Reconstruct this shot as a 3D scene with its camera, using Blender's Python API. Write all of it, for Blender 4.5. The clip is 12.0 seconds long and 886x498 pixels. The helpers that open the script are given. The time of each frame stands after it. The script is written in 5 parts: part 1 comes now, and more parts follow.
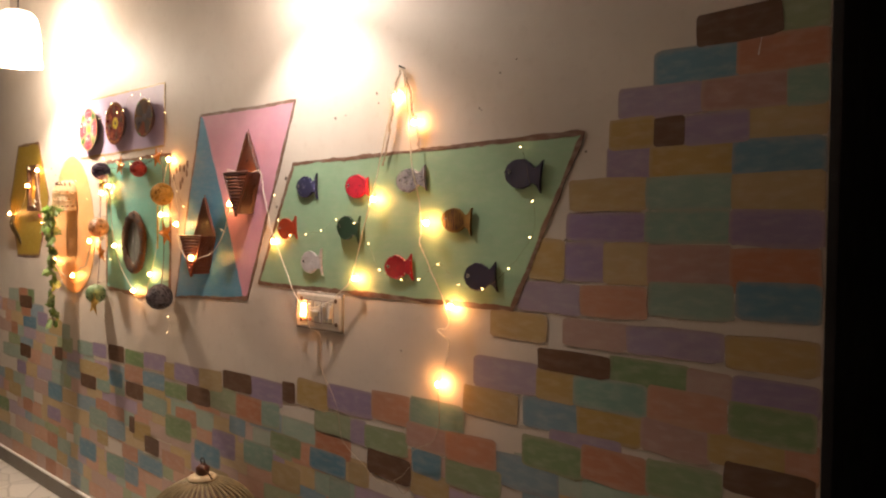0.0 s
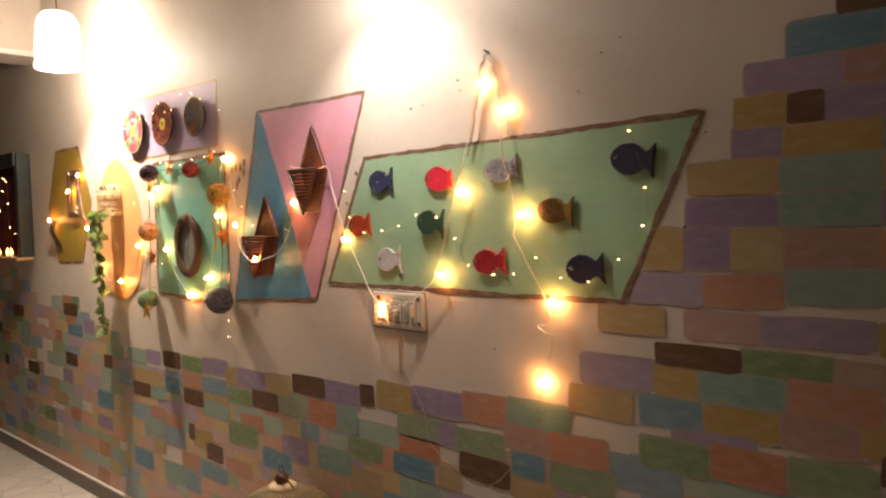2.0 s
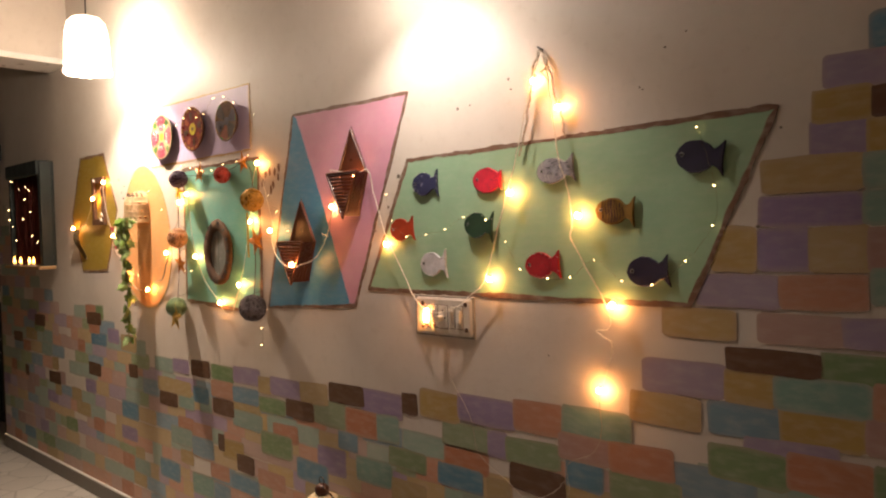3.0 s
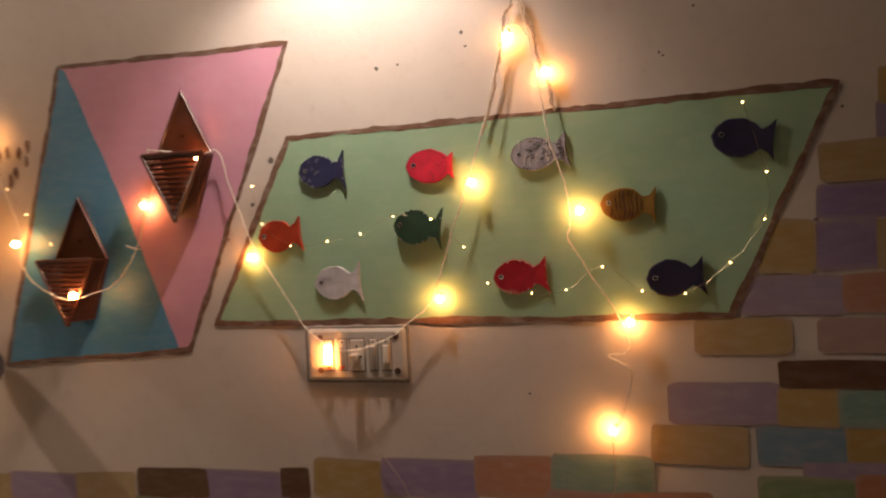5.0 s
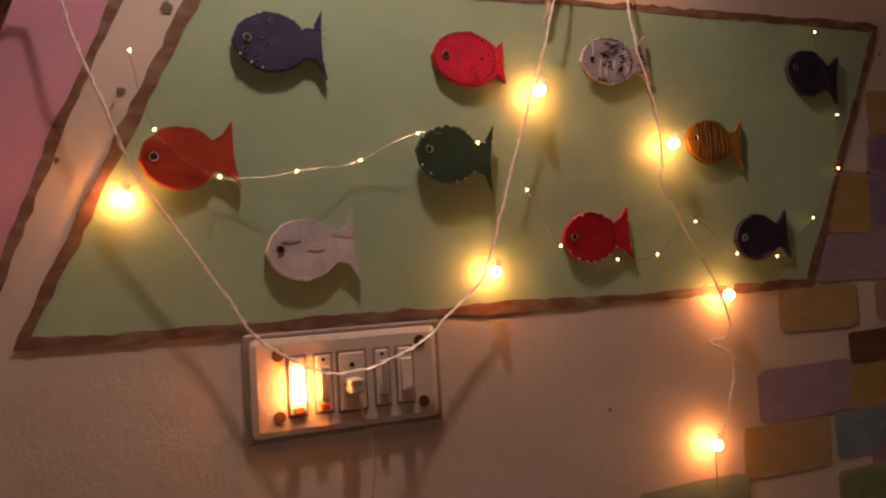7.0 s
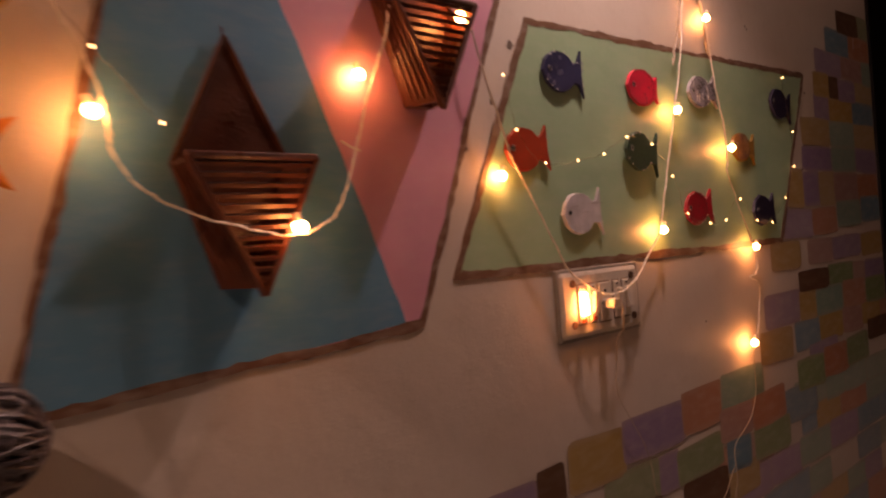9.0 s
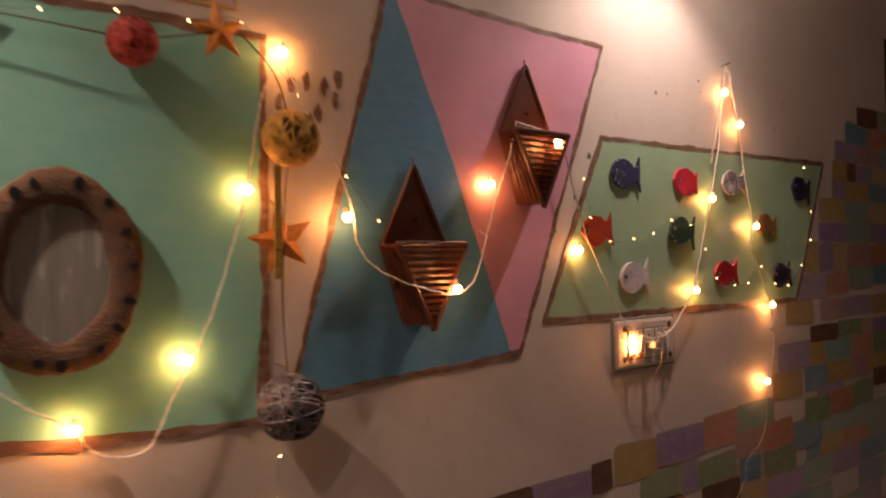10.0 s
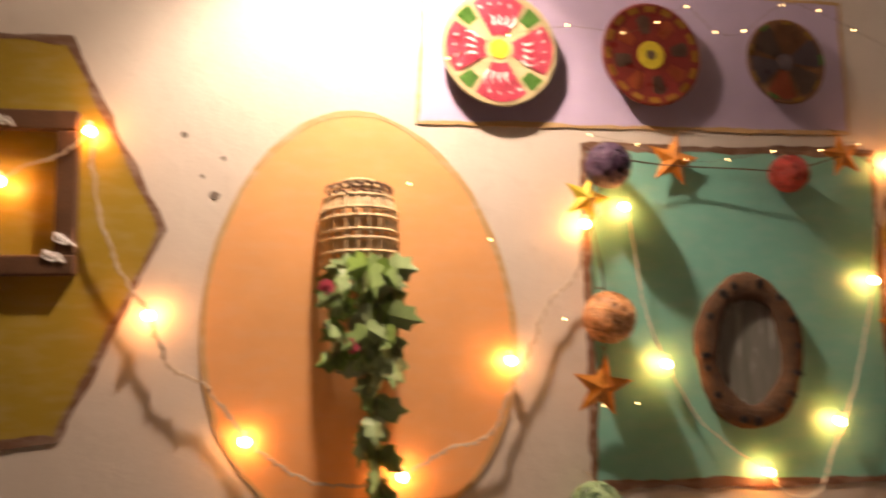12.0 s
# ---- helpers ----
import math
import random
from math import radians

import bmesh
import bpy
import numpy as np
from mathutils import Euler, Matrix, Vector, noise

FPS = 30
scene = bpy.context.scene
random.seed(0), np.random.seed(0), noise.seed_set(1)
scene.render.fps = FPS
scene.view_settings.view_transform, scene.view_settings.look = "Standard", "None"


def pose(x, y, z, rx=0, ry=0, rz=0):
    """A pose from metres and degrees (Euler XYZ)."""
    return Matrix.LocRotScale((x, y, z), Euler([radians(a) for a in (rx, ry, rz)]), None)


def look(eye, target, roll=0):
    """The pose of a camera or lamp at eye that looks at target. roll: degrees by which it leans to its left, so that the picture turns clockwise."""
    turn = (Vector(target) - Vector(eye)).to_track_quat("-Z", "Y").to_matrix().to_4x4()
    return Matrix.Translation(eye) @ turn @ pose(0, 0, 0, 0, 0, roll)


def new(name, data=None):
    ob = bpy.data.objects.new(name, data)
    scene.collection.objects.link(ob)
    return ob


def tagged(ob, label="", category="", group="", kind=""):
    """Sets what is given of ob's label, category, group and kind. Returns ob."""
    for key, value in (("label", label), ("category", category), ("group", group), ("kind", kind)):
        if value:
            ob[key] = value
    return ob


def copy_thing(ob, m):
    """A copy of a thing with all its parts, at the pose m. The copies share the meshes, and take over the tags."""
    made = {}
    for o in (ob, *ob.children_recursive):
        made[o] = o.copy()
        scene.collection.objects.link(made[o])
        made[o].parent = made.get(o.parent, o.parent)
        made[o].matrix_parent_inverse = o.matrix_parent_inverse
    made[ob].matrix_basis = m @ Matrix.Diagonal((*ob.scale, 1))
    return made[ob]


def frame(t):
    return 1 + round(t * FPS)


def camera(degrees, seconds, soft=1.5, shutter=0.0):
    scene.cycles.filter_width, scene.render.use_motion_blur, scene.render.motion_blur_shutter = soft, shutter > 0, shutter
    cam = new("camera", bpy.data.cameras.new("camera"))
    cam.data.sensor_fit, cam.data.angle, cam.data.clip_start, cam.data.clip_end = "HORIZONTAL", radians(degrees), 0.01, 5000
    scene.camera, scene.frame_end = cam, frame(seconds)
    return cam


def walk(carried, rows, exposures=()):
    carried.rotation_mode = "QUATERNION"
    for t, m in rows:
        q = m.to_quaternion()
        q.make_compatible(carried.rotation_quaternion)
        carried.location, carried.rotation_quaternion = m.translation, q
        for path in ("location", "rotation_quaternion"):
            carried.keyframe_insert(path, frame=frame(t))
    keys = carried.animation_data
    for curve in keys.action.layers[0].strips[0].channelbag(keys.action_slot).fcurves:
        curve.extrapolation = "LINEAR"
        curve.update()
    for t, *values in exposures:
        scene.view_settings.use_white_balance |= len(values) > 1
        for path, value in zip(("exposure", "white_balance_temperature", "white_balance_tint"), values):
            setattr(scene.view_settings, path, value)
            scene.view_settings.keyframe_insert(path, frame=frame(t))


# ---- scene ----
cam = camera(62.5, 12.0, soft=2.1, shutter=0.5)
PATH = [
    (0, (0.264, -1.453, 1.392), (-1.068, 0.037, 1.329), 0.6),
    (0.5, (0.245, -1.467, 1.397), (-1.062, 0.045, 1.311), 0.8),
    (1, (0.188, -1.492, 1.399), (-1.12, 0.017, 1.307), 0.5),
    (1.5, (0.114, -1.515, 1.408), (-1.203, -0.012, 1.323), -1.2),
    (2, (0.032, -1.536, 1.398), (-1.314, -0.06, 1.311), -1.5),
    (2.5, (-0.02, -1.565, 1.394), (-1.398, -0.118, 1.307), -1.3),
    (2.7, (-0.042, -1.579, 1.386), (-1.415, -0.127, 1.311), -1.5),
    (4.3, (-0.638, -1.52, 1.354), (-1.614, 0.226, 1.348), -2.2),
    (4.5, (-0.753, -1.531, 1.377), (-1.543, 0.305, 1.306), -3.3),
    (5, (-0.988, -1.457, 1.365), (-1.477, 0.482, 1.326), -2.6),
    (5.5, (-1.236, -1.312, 1.333), (-1.337, 0.684, 1.408), -0.6),
    (6, (-1.484, -1.167, 1.33), (-1.214, 0.814, 1.294), -4.2),
    (6.5, (-1.653, -0.972, 1.288), (-1.117, 0.955, 1.325), -4.1),
    (6.7, (-1.699, -0.911, 1.267), (-1.069, 0.986, 1.315), -3.5),
    (8.3, (-2.24, -0.71, 1.202), (-1.012, 0.869, 1.2), -4.0),
    (8.5, (-2.333, -0.718, 1.217), (-1.083, 0.843, 1.192), -3.4),
    (9, (-2.598, -0.774, 1.234), (-1.264, 0.717, 1.228), -4.3),
    (9.5, (-2.796, -0.885, 1.276), (-1.562, 0.688, 1.24), -2.0),
    (10, (-2.986, -1.056, 1.309), (-1.743, 0.51, 1.352), -0.9),
    (10.5, (-3.209, -1.141, 1.348), (-1.986, 0.441, 1.368), -2.5),
    (11, (-3.416, -1.159, 1.334), (-2.385, 0.553, 1.404), -2.2),
    (11.5, (-3.516, -1.163, 1.32), (-2.765, 0.682, 1.506), -2.0),
    (12, (-3.565, -1.155, 1.36), (-3.16, 0.792, 1.574), -1.4),
]
EXPOSURES = [
    (0.0, 0.32, 6450, 14), (2.5, 0.34, 6450, 14), (4.3, -0.58, 6750, 22), (4.6, -0.58, 6750, 22), (5.0, -0.28, 6700, 21), (5.5, -0.12, 6650, 21), (6.0, 0.1, 6750, 20),
    (6.5, -0.60, 7250, 38), (8.5, -0.88, 8400, 55), (9.0, -0.76, 7850, 51), (9.5, -0.5, 7300, 42), (10.0, -0.62, 7000, 34), (10.5, -0.82, 6800, 31), (11.0, -0.63, 6800, 22), (11.5, -0.17, 6700, 19), (12.0, -0.53, 6950, 23)]
walk(cam, [(t, look(eye, target, roll)) for t, eye, target, roll in PATH], EXPOSURES)

# ---- world: night, the room is lit by its own lamps ----
world = bpy.data.worlds.new("night")
scene.world = world
world.use_nodes = True
world.node_tree.nodes["Background"].inputs[0].default_value = (0.010, 0.012, 0.018, 1)
world.node_tree.nodes["Background"].inputs[1].default_value = 0.3

SHADE_GLOW = 3.5
BULB_GLOW = 210.0
LED_GLOW = 16.0


def lamp_light(x, y, z, watts, colour):
    data = bpy.data.lights.new("lamp_light", "POINT")
    data.energy, data.color, data.shadow_soft_size = watts, colour, 0.02
    ob = new("lamp_light", data)
    ob.location = (x, y, z)
    return ob


lamp_light(-3.425, -0.247, 2.205, 140.0, (1.0, 0.82, 0.62))
lamp_light(-1.53, -0.247, 2.205, 48.0, (1.0, 0.87, 0.75))

# ---- materials ----


def node_mat(name):
    m = bpy.data.materials.new(name)
    m.use_nodes = True
    nt = m.node_tree
    return m, nt, nt.nodes["Principled BSDF"]


def noise_node(nt, scale, detail=4.0, rough=0.55, coords="Object"):
    tc = nt.nodes.new("ShaderNodeTexCoord")
    n = nt.nodes.new("ShaderNodeTexNoise")
    n.inputs["Scale"].default_value = scale
    n.inputs["Detail"].default_value = detail
    n.inputs["Roughness"].default_value = rough
    if coords == "World":
        geo = nt.nodes.new("ShaderNodeNewGeometry")
        nt.links.new(geo.outputs["Position"], n.inputs["Vector"])
    else:
        nt.links.new(tc.outputs[coords], n.inputs["Vector"])
    return n


def ramp(nt, src, a, b, lo=0.0, hi=1.0):
    r = nt.nodes.new("ShaderNodeMapRange")
    r.inputs["From Min"].default_value, r.inputs["From Max"].default_value = a, b
    r.inputs["To Min"].default_value, r.inputs["To Max"].default_value = lo, hi
    nt.links.new(src, r.inputs["Value"])
    return r.outputs["Result"]


def mix_col(nt, fac, a, b, mode="MIX"):
    n = nt.nodes.new("ShaderNodeMix")
    n.data_type, n.blend_type = "RGBA", mode
    for sock, v in ((n.inputs[0], fac), (n.inputs[6], a), (n.inputs[7], b)):
        if hasattr(v, "is_linked"):
            nt.links.new(v, sock)
        elif isinstance(v, (int, float)):
            sock.default_value = v
        else:
            sock.default_value = (*v, 1)
    return n.outputs[2]


def bump(nt, bsdf, src, strength=0.2, dist=0.002):
    b = nt.nodes.new("ShaderNodeBump")
    b.inputs["Strength"].default_value, b.inputs["Distance"].default_value = strength, dist
    nt.links.new(src, b.inputs["Height"])
    nt.links.new(b.outputs["Normal"], bsdf.inputs["Normal"])


def surface(name, col, rough=0.6, vary=0.25, scale=14.0, fine=160.0, relief=0.25, depth=0.002, dirt=None, metal=0.0, spread=0.0, world_space=False):
    """A plain surface with two scales of variation and fine relief."""
    m, nt, b = node_mat(name)
    cs = "World" if world_space else "Object"
    big, small = noise_node(nt, scale, 5, coords=cs), noise_node(nt, fine, 3, coords=cs)
    dark = tuple(c * (1 - vary) for c in col)
    light = tuple(min(1, c * (1 + vary * 0.5)) for c in col)
    c = mix_col(nt, ramp(nt, big.outputs["Fac"], 0.3, 0.7), dark, light)
    c = mix_col(nt, ramp(nt, small.outputs["Fac"], 0.35, 0.75, 0, 0.35), c, dirt or dark)
    if spread:
        info = nt.nodes.new("ShaderNodeObjectInfo")
        c = mix_col(nt, ramp(nt, info.outputs["Random"], 0, 1, 0, spread), c, tuple(0.45 * v + 0.30 for v in col))
    nt.links.new(c, b.inputs["Base Color"])
    nt.links.new(ramp(nt, big.outputs["Fac"], 0.3, 0.7, max(0.05, rough - 0.1), min(1, rough + 0.1)), b.inputs["Roughness"])
    b.inputs["Metallic"].default_value = metal
    bump(nt, b, small.outputs["Fac"], relief, depth)
    return m


PLASTER = (0.66, 0.60, 0.53)


def plaster_material():
    m, nt, b = node_mat("plaster")
    n1, n2, n3 = noise_node(nt, 2.2, 6, 0.6, "World"), noise_node(nt, 26, 5, 0.6, "World"), noise_node(nt, 210, 2, 0.5, "World")
    c = mix_col(nt, ramp(nt, n1.outputs["Fac"], 0.35, 0.7), PLASTER, (0.58, 0.51, 0.44))
    c = mix_col(nt, ramp(nt, n2.outputs["Fac"], 0.55, 0.75, 0, 0.35), c, (0.50, 0.43, 0.36))
    nt.links.new(c, b.inputs["Base Color"])
    b.inputs["Roughness"].default_value = 0.55
    add = nt.nodes.new("ShaderNodeMath")
    add.operation = "ADD"
    nt.links.new(n2.outputs["Fac"], add.inputs[0])
    nt.links.new(ramp(nt, n3.outputs["Fac"], 0, 1, 0, 0.25), add.inputs[1])
    bump(nt, b, add.outputs[0], 0.3, 0.004)
    return m


def wall_paint(name, col, thin=0.35, gloss=0.45, spread=0.0, soft_edge=False):
    """Hand-brushed wall paint; where the brush ran dry the plaster shows."""
    m, nt, b = node_mat(name)
    n1, n2 = noise_node(nt, 9, 5, 0.6, "World"), noise_node(nt, 120, 3, 0.6, "World")
    tc = nt.nodes.new("ShaderNodeNewGeometry")
    mp = nt.nodes.new("ShaderNodeMapping")
    mp.inputs["Scale"].default_value = (22, 1, 60)
    streak = nt.nodes.new("ShaderNodeTexNoise")
    streak.inputs["Scale"].default_value, streak.inputs["Detail"].default_value = 1.0, 4
    nt.links.new(tc.outputs["Position"], mp.inputs["Vector"])
    nt.links.new(mp.outputs["Vector"], streak.inputs["Vector"])
    c = mix_col(nt, ramp(nt, n1.outputs["Fac"], 0.3, 0.72), tuple(v * 0.86 for v in col), col)
    c = mix_col(nt, ramp(nt, streak.outputs["Fac"], 0.45, 0.8, 0, thin), c, PLASTER)
    if spread:
        info = nt.nodes.new("ShaderNodeObjectInfo")
        c = mix_col(nt, ramp(nt, info.outputs["Random"], 0, 1, 0.0, spread), c, tuple(0.8 * v for v in PLASTER))
    nt.links.new(c, b.inputs["Base Color"])
    b.inputs["Roughness"].default_value = gloss
    bump(nt, b, n2.outputs["Fac"], 0.10, 0.001)
    if soft_edge:
        # the wash thins out towards the uneven rim of each painted brick
        oc = nt.nodes.new("ShaderNodeTexCoord")
        ab = nt.nodes.new("ShaderNodeVectorMath")
        ab.operation = "ABSOLUTE"
        nt.links.new(oc.outputs["UV"], ab.inputs[0])
        sp = nt.nodes.new("ShaderNodeSeparateXYZ")
        nt.links.new(ab.outputs[0], sp.inputs[0])
        wob = noise_node(nt, 60, 3, 0.6, "World")
        edge = nt.nodes.new("ShaderNodeMath")
        edge.operation = "MULTIPLY"
        nt.links.new(ramp(nt, sp.outputs[0], 0.5, 0.41), edge.inputs[0])
        nt.links.new(ramp(nt, sp.outputs[1], 0.5, 0.27), edge.inputs[1])
        both = nt.nodes.new("ShaderNodeMath")
        both.operation, both.use_clamp = "ADD", True
        nt.links.new(ramp(nt, edge.outputs[0], 0.0, 0.8, -0.35, 1.0), both.inputs[0])
        nt.links.new(ramp(nt, wob.outputs["Fac"], 0.35, 0.7, 0.0, 0.45), both.inputs[1])
        inv = nt.nodes.new("ShaderNodeMath")
        inv.operation = "SUBTRACT"
        inv.inputs[0].default_value = 1.0
        nt.links.new(both.outputs[0], inv.inputs[1])
        nt.links.new(mix_col(nt, inv.outputs[0], c, tuple(0.55 * v + 0.45 * w for v, w in zip((0.43, 0.34, 0.27), col))), b.inputs["Base Color"])
    return m


def glow(name, col, strength):
    m, nt, b = node_mat(name)
    b.inputs["Base Color"].default_value = (*col, 1)
    b.inputs["Emission Color"].default_value = (*col, 1)
    b.inputs["Emission Strength"].default_value = strength
    return m


def shade_material():
    """Thin white fabric, lit through by the bulb inside."""
    m, nt, b = node_mat("shade_fabric")
    weave = noise_node(nt, 220, 2)
    nt.links.new(mix_col(nt, weave.outputs["Fac"], (0.85, 0.78, 0.66), (0.95, 0.92, 0.86)), b.inputs["Base Color"])
    b.inputs["Roughness"].default_value = 0.9
    b.inputs["Emission Color"].default_value = (1.0, 0.86, 0.66, 1)
    b.inputs["Emission Strength"].default_value = SHADE_GLOW
    clear = nt.nodes.new("ShaderNodeBsdfTransparent")
    mixer = nt.nodes.new("ShaderNodeMixShader")
    mixer.inputs[0].default_value = 0.27
    out = nt.nodes["Material Output"]
    nt.links.new(b.outputs[0], mixer.inputs[1])
    nt.links.new(clear.outputs[0], mixer.inputs[2])
    nt.links.new(mixer.outputs[0], out.inputs["Surface"])
    return m


def mirror_material():
    """Old mirror glass; pale grey streaks are painted in for the room's reflection."""
    m, nt, b = node_mat("mirror_glass")
    geo = nt.nodes.new("ShaderNodeNewGeometry")
    mp = nt.nodes.new("ShaderNodeMapping")
    mp.inputs["Scale"].default_value = (60, 1, 9)
    n = nt.nodes.new("ShaderNodeTexNoise")
    n.inputs["Scale"].default_value, n.inputs["Detail"].default_value = 1.0, 4
    nt.links.new(geo.outputs["Position"], mp.inputs["Vector"])
    nt.links.new(mp.outputs["Vector"], n.inputs["Vector"])
    # the reflection is put into the base colour as streaked grey
    nt.links.new(mix_col(nt, ramp(nt, n.outputs["Fac"], 0.3, 0.7), (0.30, 0.30, 0.26), (0.50, 0.49, 0.44)), b.inputs["Base Color"])
    b.inputs["Metallic"].default_value = 0.35
    nt.links.new(ramp(nt, n.outputs["Fac"], 0.3, 0.8, 0.12, 0.4), b.inputs["Roughness"])
    return m


def floor_material():
    """Pale broken-marble floor: irregular chips in a grey bed."""
    m, nt, b = node_mat("broken_marble")
    geo = nt.nodes.new("ShaderNodeNewGeometry")
    v = nt.nodes.new("ShaderNodeTexVoronoi")
    v.feature = "DISTANCE_TO_EDGE"
    v.inputs["Scale"].default_value = 5.5
    v2 = nt.nodes.new("ShaderNodeTexVoronoi")
    v2.inputs["Scale"].default_value = 5.5
    nt.links.new(geo.outputs["Position"], v.inputs["Vector"])
    nt.links.new(geo.outputs["Position"], v2.inputs["Vector"])
    n = noise_node(nt, 40, 5, coords="World")
    hue = nt.nodes.new("ShaderNodeSeparateColor")
    nt.links.new(v2.outputs["Color"], hue.inputs[0])
    chip = mix_col(nt, hue.outputs[0], (0.54, 0.51, 0.47), (0.66, 0.63, 0.58))
    chip = mix_col(nt, ramp(nt, n.outputs["Fac"], 0.4, 0.8, 0, 0.4), chip, (0.48, 0.46, 0.42))
    c = mix_col(nt, ramp(nt, v.outputs["Distance"], 0.0, 0.035), (0.36, 0.34, 0.31), chip)
    nt.links.new(c, b.inputs["Base Color"])
    b.inputs["Roughness"].default_value = 0.28
    return m


MAT = {
    "plaster": plaster_material(),
    "green": wall_paint("paint_green", (0.33, 0.515, 0.33), 0.14),
    "pink": wall_paint("paint_pink", (0.72, 0.36, 0.47), 0.12),
    "blue": wall_paint("paint_blue", (0.10, 0.31, 0.49), 0.12),
    "lilac": wall_paint("paint_lilac", (0.56, 0.46, 0.66), 0.12),
    "mint": wall_paint("paint_mint", (0.21, 0.54, 0.45), 0.12),
    "peach": wall_paint("paint_peach", (0.82, 0.42, 0.17), 0.12),
    "yellow": wall_paint("paint_yellow", (0.37, 0.25, 0.03), 0.12),
    "brown": wall_paint("paint_brown", (0.19, 0.10, 0.06), 0.35),
    "goldline": wall_paint("paint_ochre", (0.55, 0.36, 0.16), 0.4),
    "ceiling": surface("ceiling_white", (0.52, 0.48, 0.43), 0.7, 0.08, 3, 90, world_space=True),
    # dark tone picked to cut the light bounced off the unseen walls
    "low_bounce_wall": surface("low_bounce_wall", (0.15, 0.12, 0.10), 0.7, 0.15, 3, 90, world_space=True),
    # dark tone for the shadow lines round the switch modules
    "module_shade": surface("switch_shade", (0.24, 0.19, 0.15), 0.6, 0.2),
    # darker copy of the white wire, with the shadow beside it mixed in
    "wire_shade_tone": surface("shade_tone_wire", (0.46, 0.37, 0.27), 0.35, 0.2),
    "white_trim": surface("white_gloss", (0.78, 0.76, 0.72), 0.35, 0.08),
    "skirting": surface("grey_skirting", (0.15, 0.125, 0.10), 0.4, 0.2, 6, 120, world_space=True),
    "floor": floor_material(),
    # near-black colour stands in for the lack of light beyond the doorway
    "dark": surface("unlit_near_black", (0.012, 0.010, 0.010), 0.9, 0.3),
    "wire": surface("clear_white_wire", (0.80, 0.74, 0.62), 0.3, 0.1),
    "copper": surface("copper_thread", (0.26, 0.19, 0.12), 0.3, 0.2, metal=0.8),
    "bulb": glow("warm_bulb", (1.0, 0.42, 0.11), BULB_GLOW),
    "bulb_base": surface("bulb_holder", (0.75, 0.70, 0.58), 0.4, 0.1),
    "led": glow("fairy_led", (1.0, 0.62, 0.24), LED_GLOW),
    "lit_rocker": glow("lit_rocker", (1.0, 0.36, 0.085), 190.0),
    "flame": glow("tea_light_flame", (1.0, 0.42, 0.08), 14.0),
    "shade": shade_material(),
    "mirror": mirror_material(),
    "black": surface("black_plastic", (0.015, 0.014, 0.014), 0.4, 0.3),
    "switch": surface("switch_ivory", (0.62, 0.57, 0.49), 0.3, 0.1, 8, 90, 0.1),
    "switch_red": surface("switch_red", (0.55, 0.10, 0.04), 0.35, 0.1),
    "terracotta": surface("carved_brown_wood", (0.088, 0.024, 0.010), 0.36, 0.4, 30, 200, 0.5),
    "cork": surface("cork_bark", (0.12, 0.06, 0.028), 0.85, 0.5, 45, 220, 0.9, 0.006),
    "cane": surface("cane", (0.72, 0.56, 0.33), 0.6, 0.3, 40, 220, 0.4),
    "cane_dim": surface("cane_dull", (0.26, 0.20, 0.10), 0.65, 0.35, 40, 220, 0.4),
    "cane_brown": surface("cane_toasted", (0.46, 0.30, 0.14), 0.6, 0.3, 40, 220, 0.4),
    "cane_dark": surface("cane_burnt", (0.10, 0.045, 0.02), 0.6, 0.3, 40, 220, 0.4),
    "leaf": surface("ivy_leaf", (0.20, 0.34, 0.06), 0.24, 0.45, 60, 200, 0.3, spread=0.5),
    "stem": surface("ivy_stem", (0.16, 0.16, 0.06), 0.6, 0.3),
    "petal_red": surface("paper_rose", (0.60, 0.08, 0.12), 0.7, 0.3),
    "gold": surface("gold_foil", (0.78, 0.50, 0.12), 0.35, 0.35, 60, 150, 0.6, metal=0.5),
    "orange_star": surface("orange_glitter", (0.72, 0.27, 0.04), 0.4, 0.4, 80, 320, 0.9, metal=0.25),
    "yellow_star": surface("yellow_glitter", (0.75, 0.56, 0.06), 0.4, 0.3, 80, 320, 0.9, metal=0.2),
    "grey_rod": surface("grey_wood", (0.30, 0.27, 0.23), 0.7, 0.35),
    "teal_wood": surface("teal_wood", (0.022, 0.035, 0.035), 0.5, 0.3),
    "curtain": surface("maroon_cloth", (0.15, 0.028, 0.022), 0.85, 0.35, 25, 260, 0.6),
    "cabinet": surface("dark_cabinet", (0.03, 0.03, 0.035), 0.5, 0.3),
    "hole": surface("chipped_plaster", (0.20, 0.16, 0.13), 0.9, 0.3),
}
BRICK_COLOURS = {
    "B": (0.08, 0.24, 0.35), "O": (0.47, 0.18, 0.085), "L": (0.28, 0.20, 0.36), "P": (0.40, 0.23, 0.20),
    "Y": (0.43, 0.29, 0.08), "G": (0.18, 0.28, 0.12), "T": (0.18, 0.33, 0.27), "N": (0.13, 0.062, 0.03),
}
# thin washes of the same paints, between the fuller bricks
for k in "OLPYGTB":
    BRICK_COLOURS["wash " + k] = tuple(c + 0.24 * w for c, w in zip(BRICK_COLOURS[k], (0.62, 0.50, 0.42)))
BRICK_MATS = {k: wall_paint("brick_paint_" + k.lower().replace(" ", "_"), c, 0.25 if k != "N" else 0.1, 0.5, 0.0 if k == "N" else 0.30, k != "N") for k, c in BRICK_COLOURS.items()}

# ---- mesh helpers ----
rng = random.Random(7)


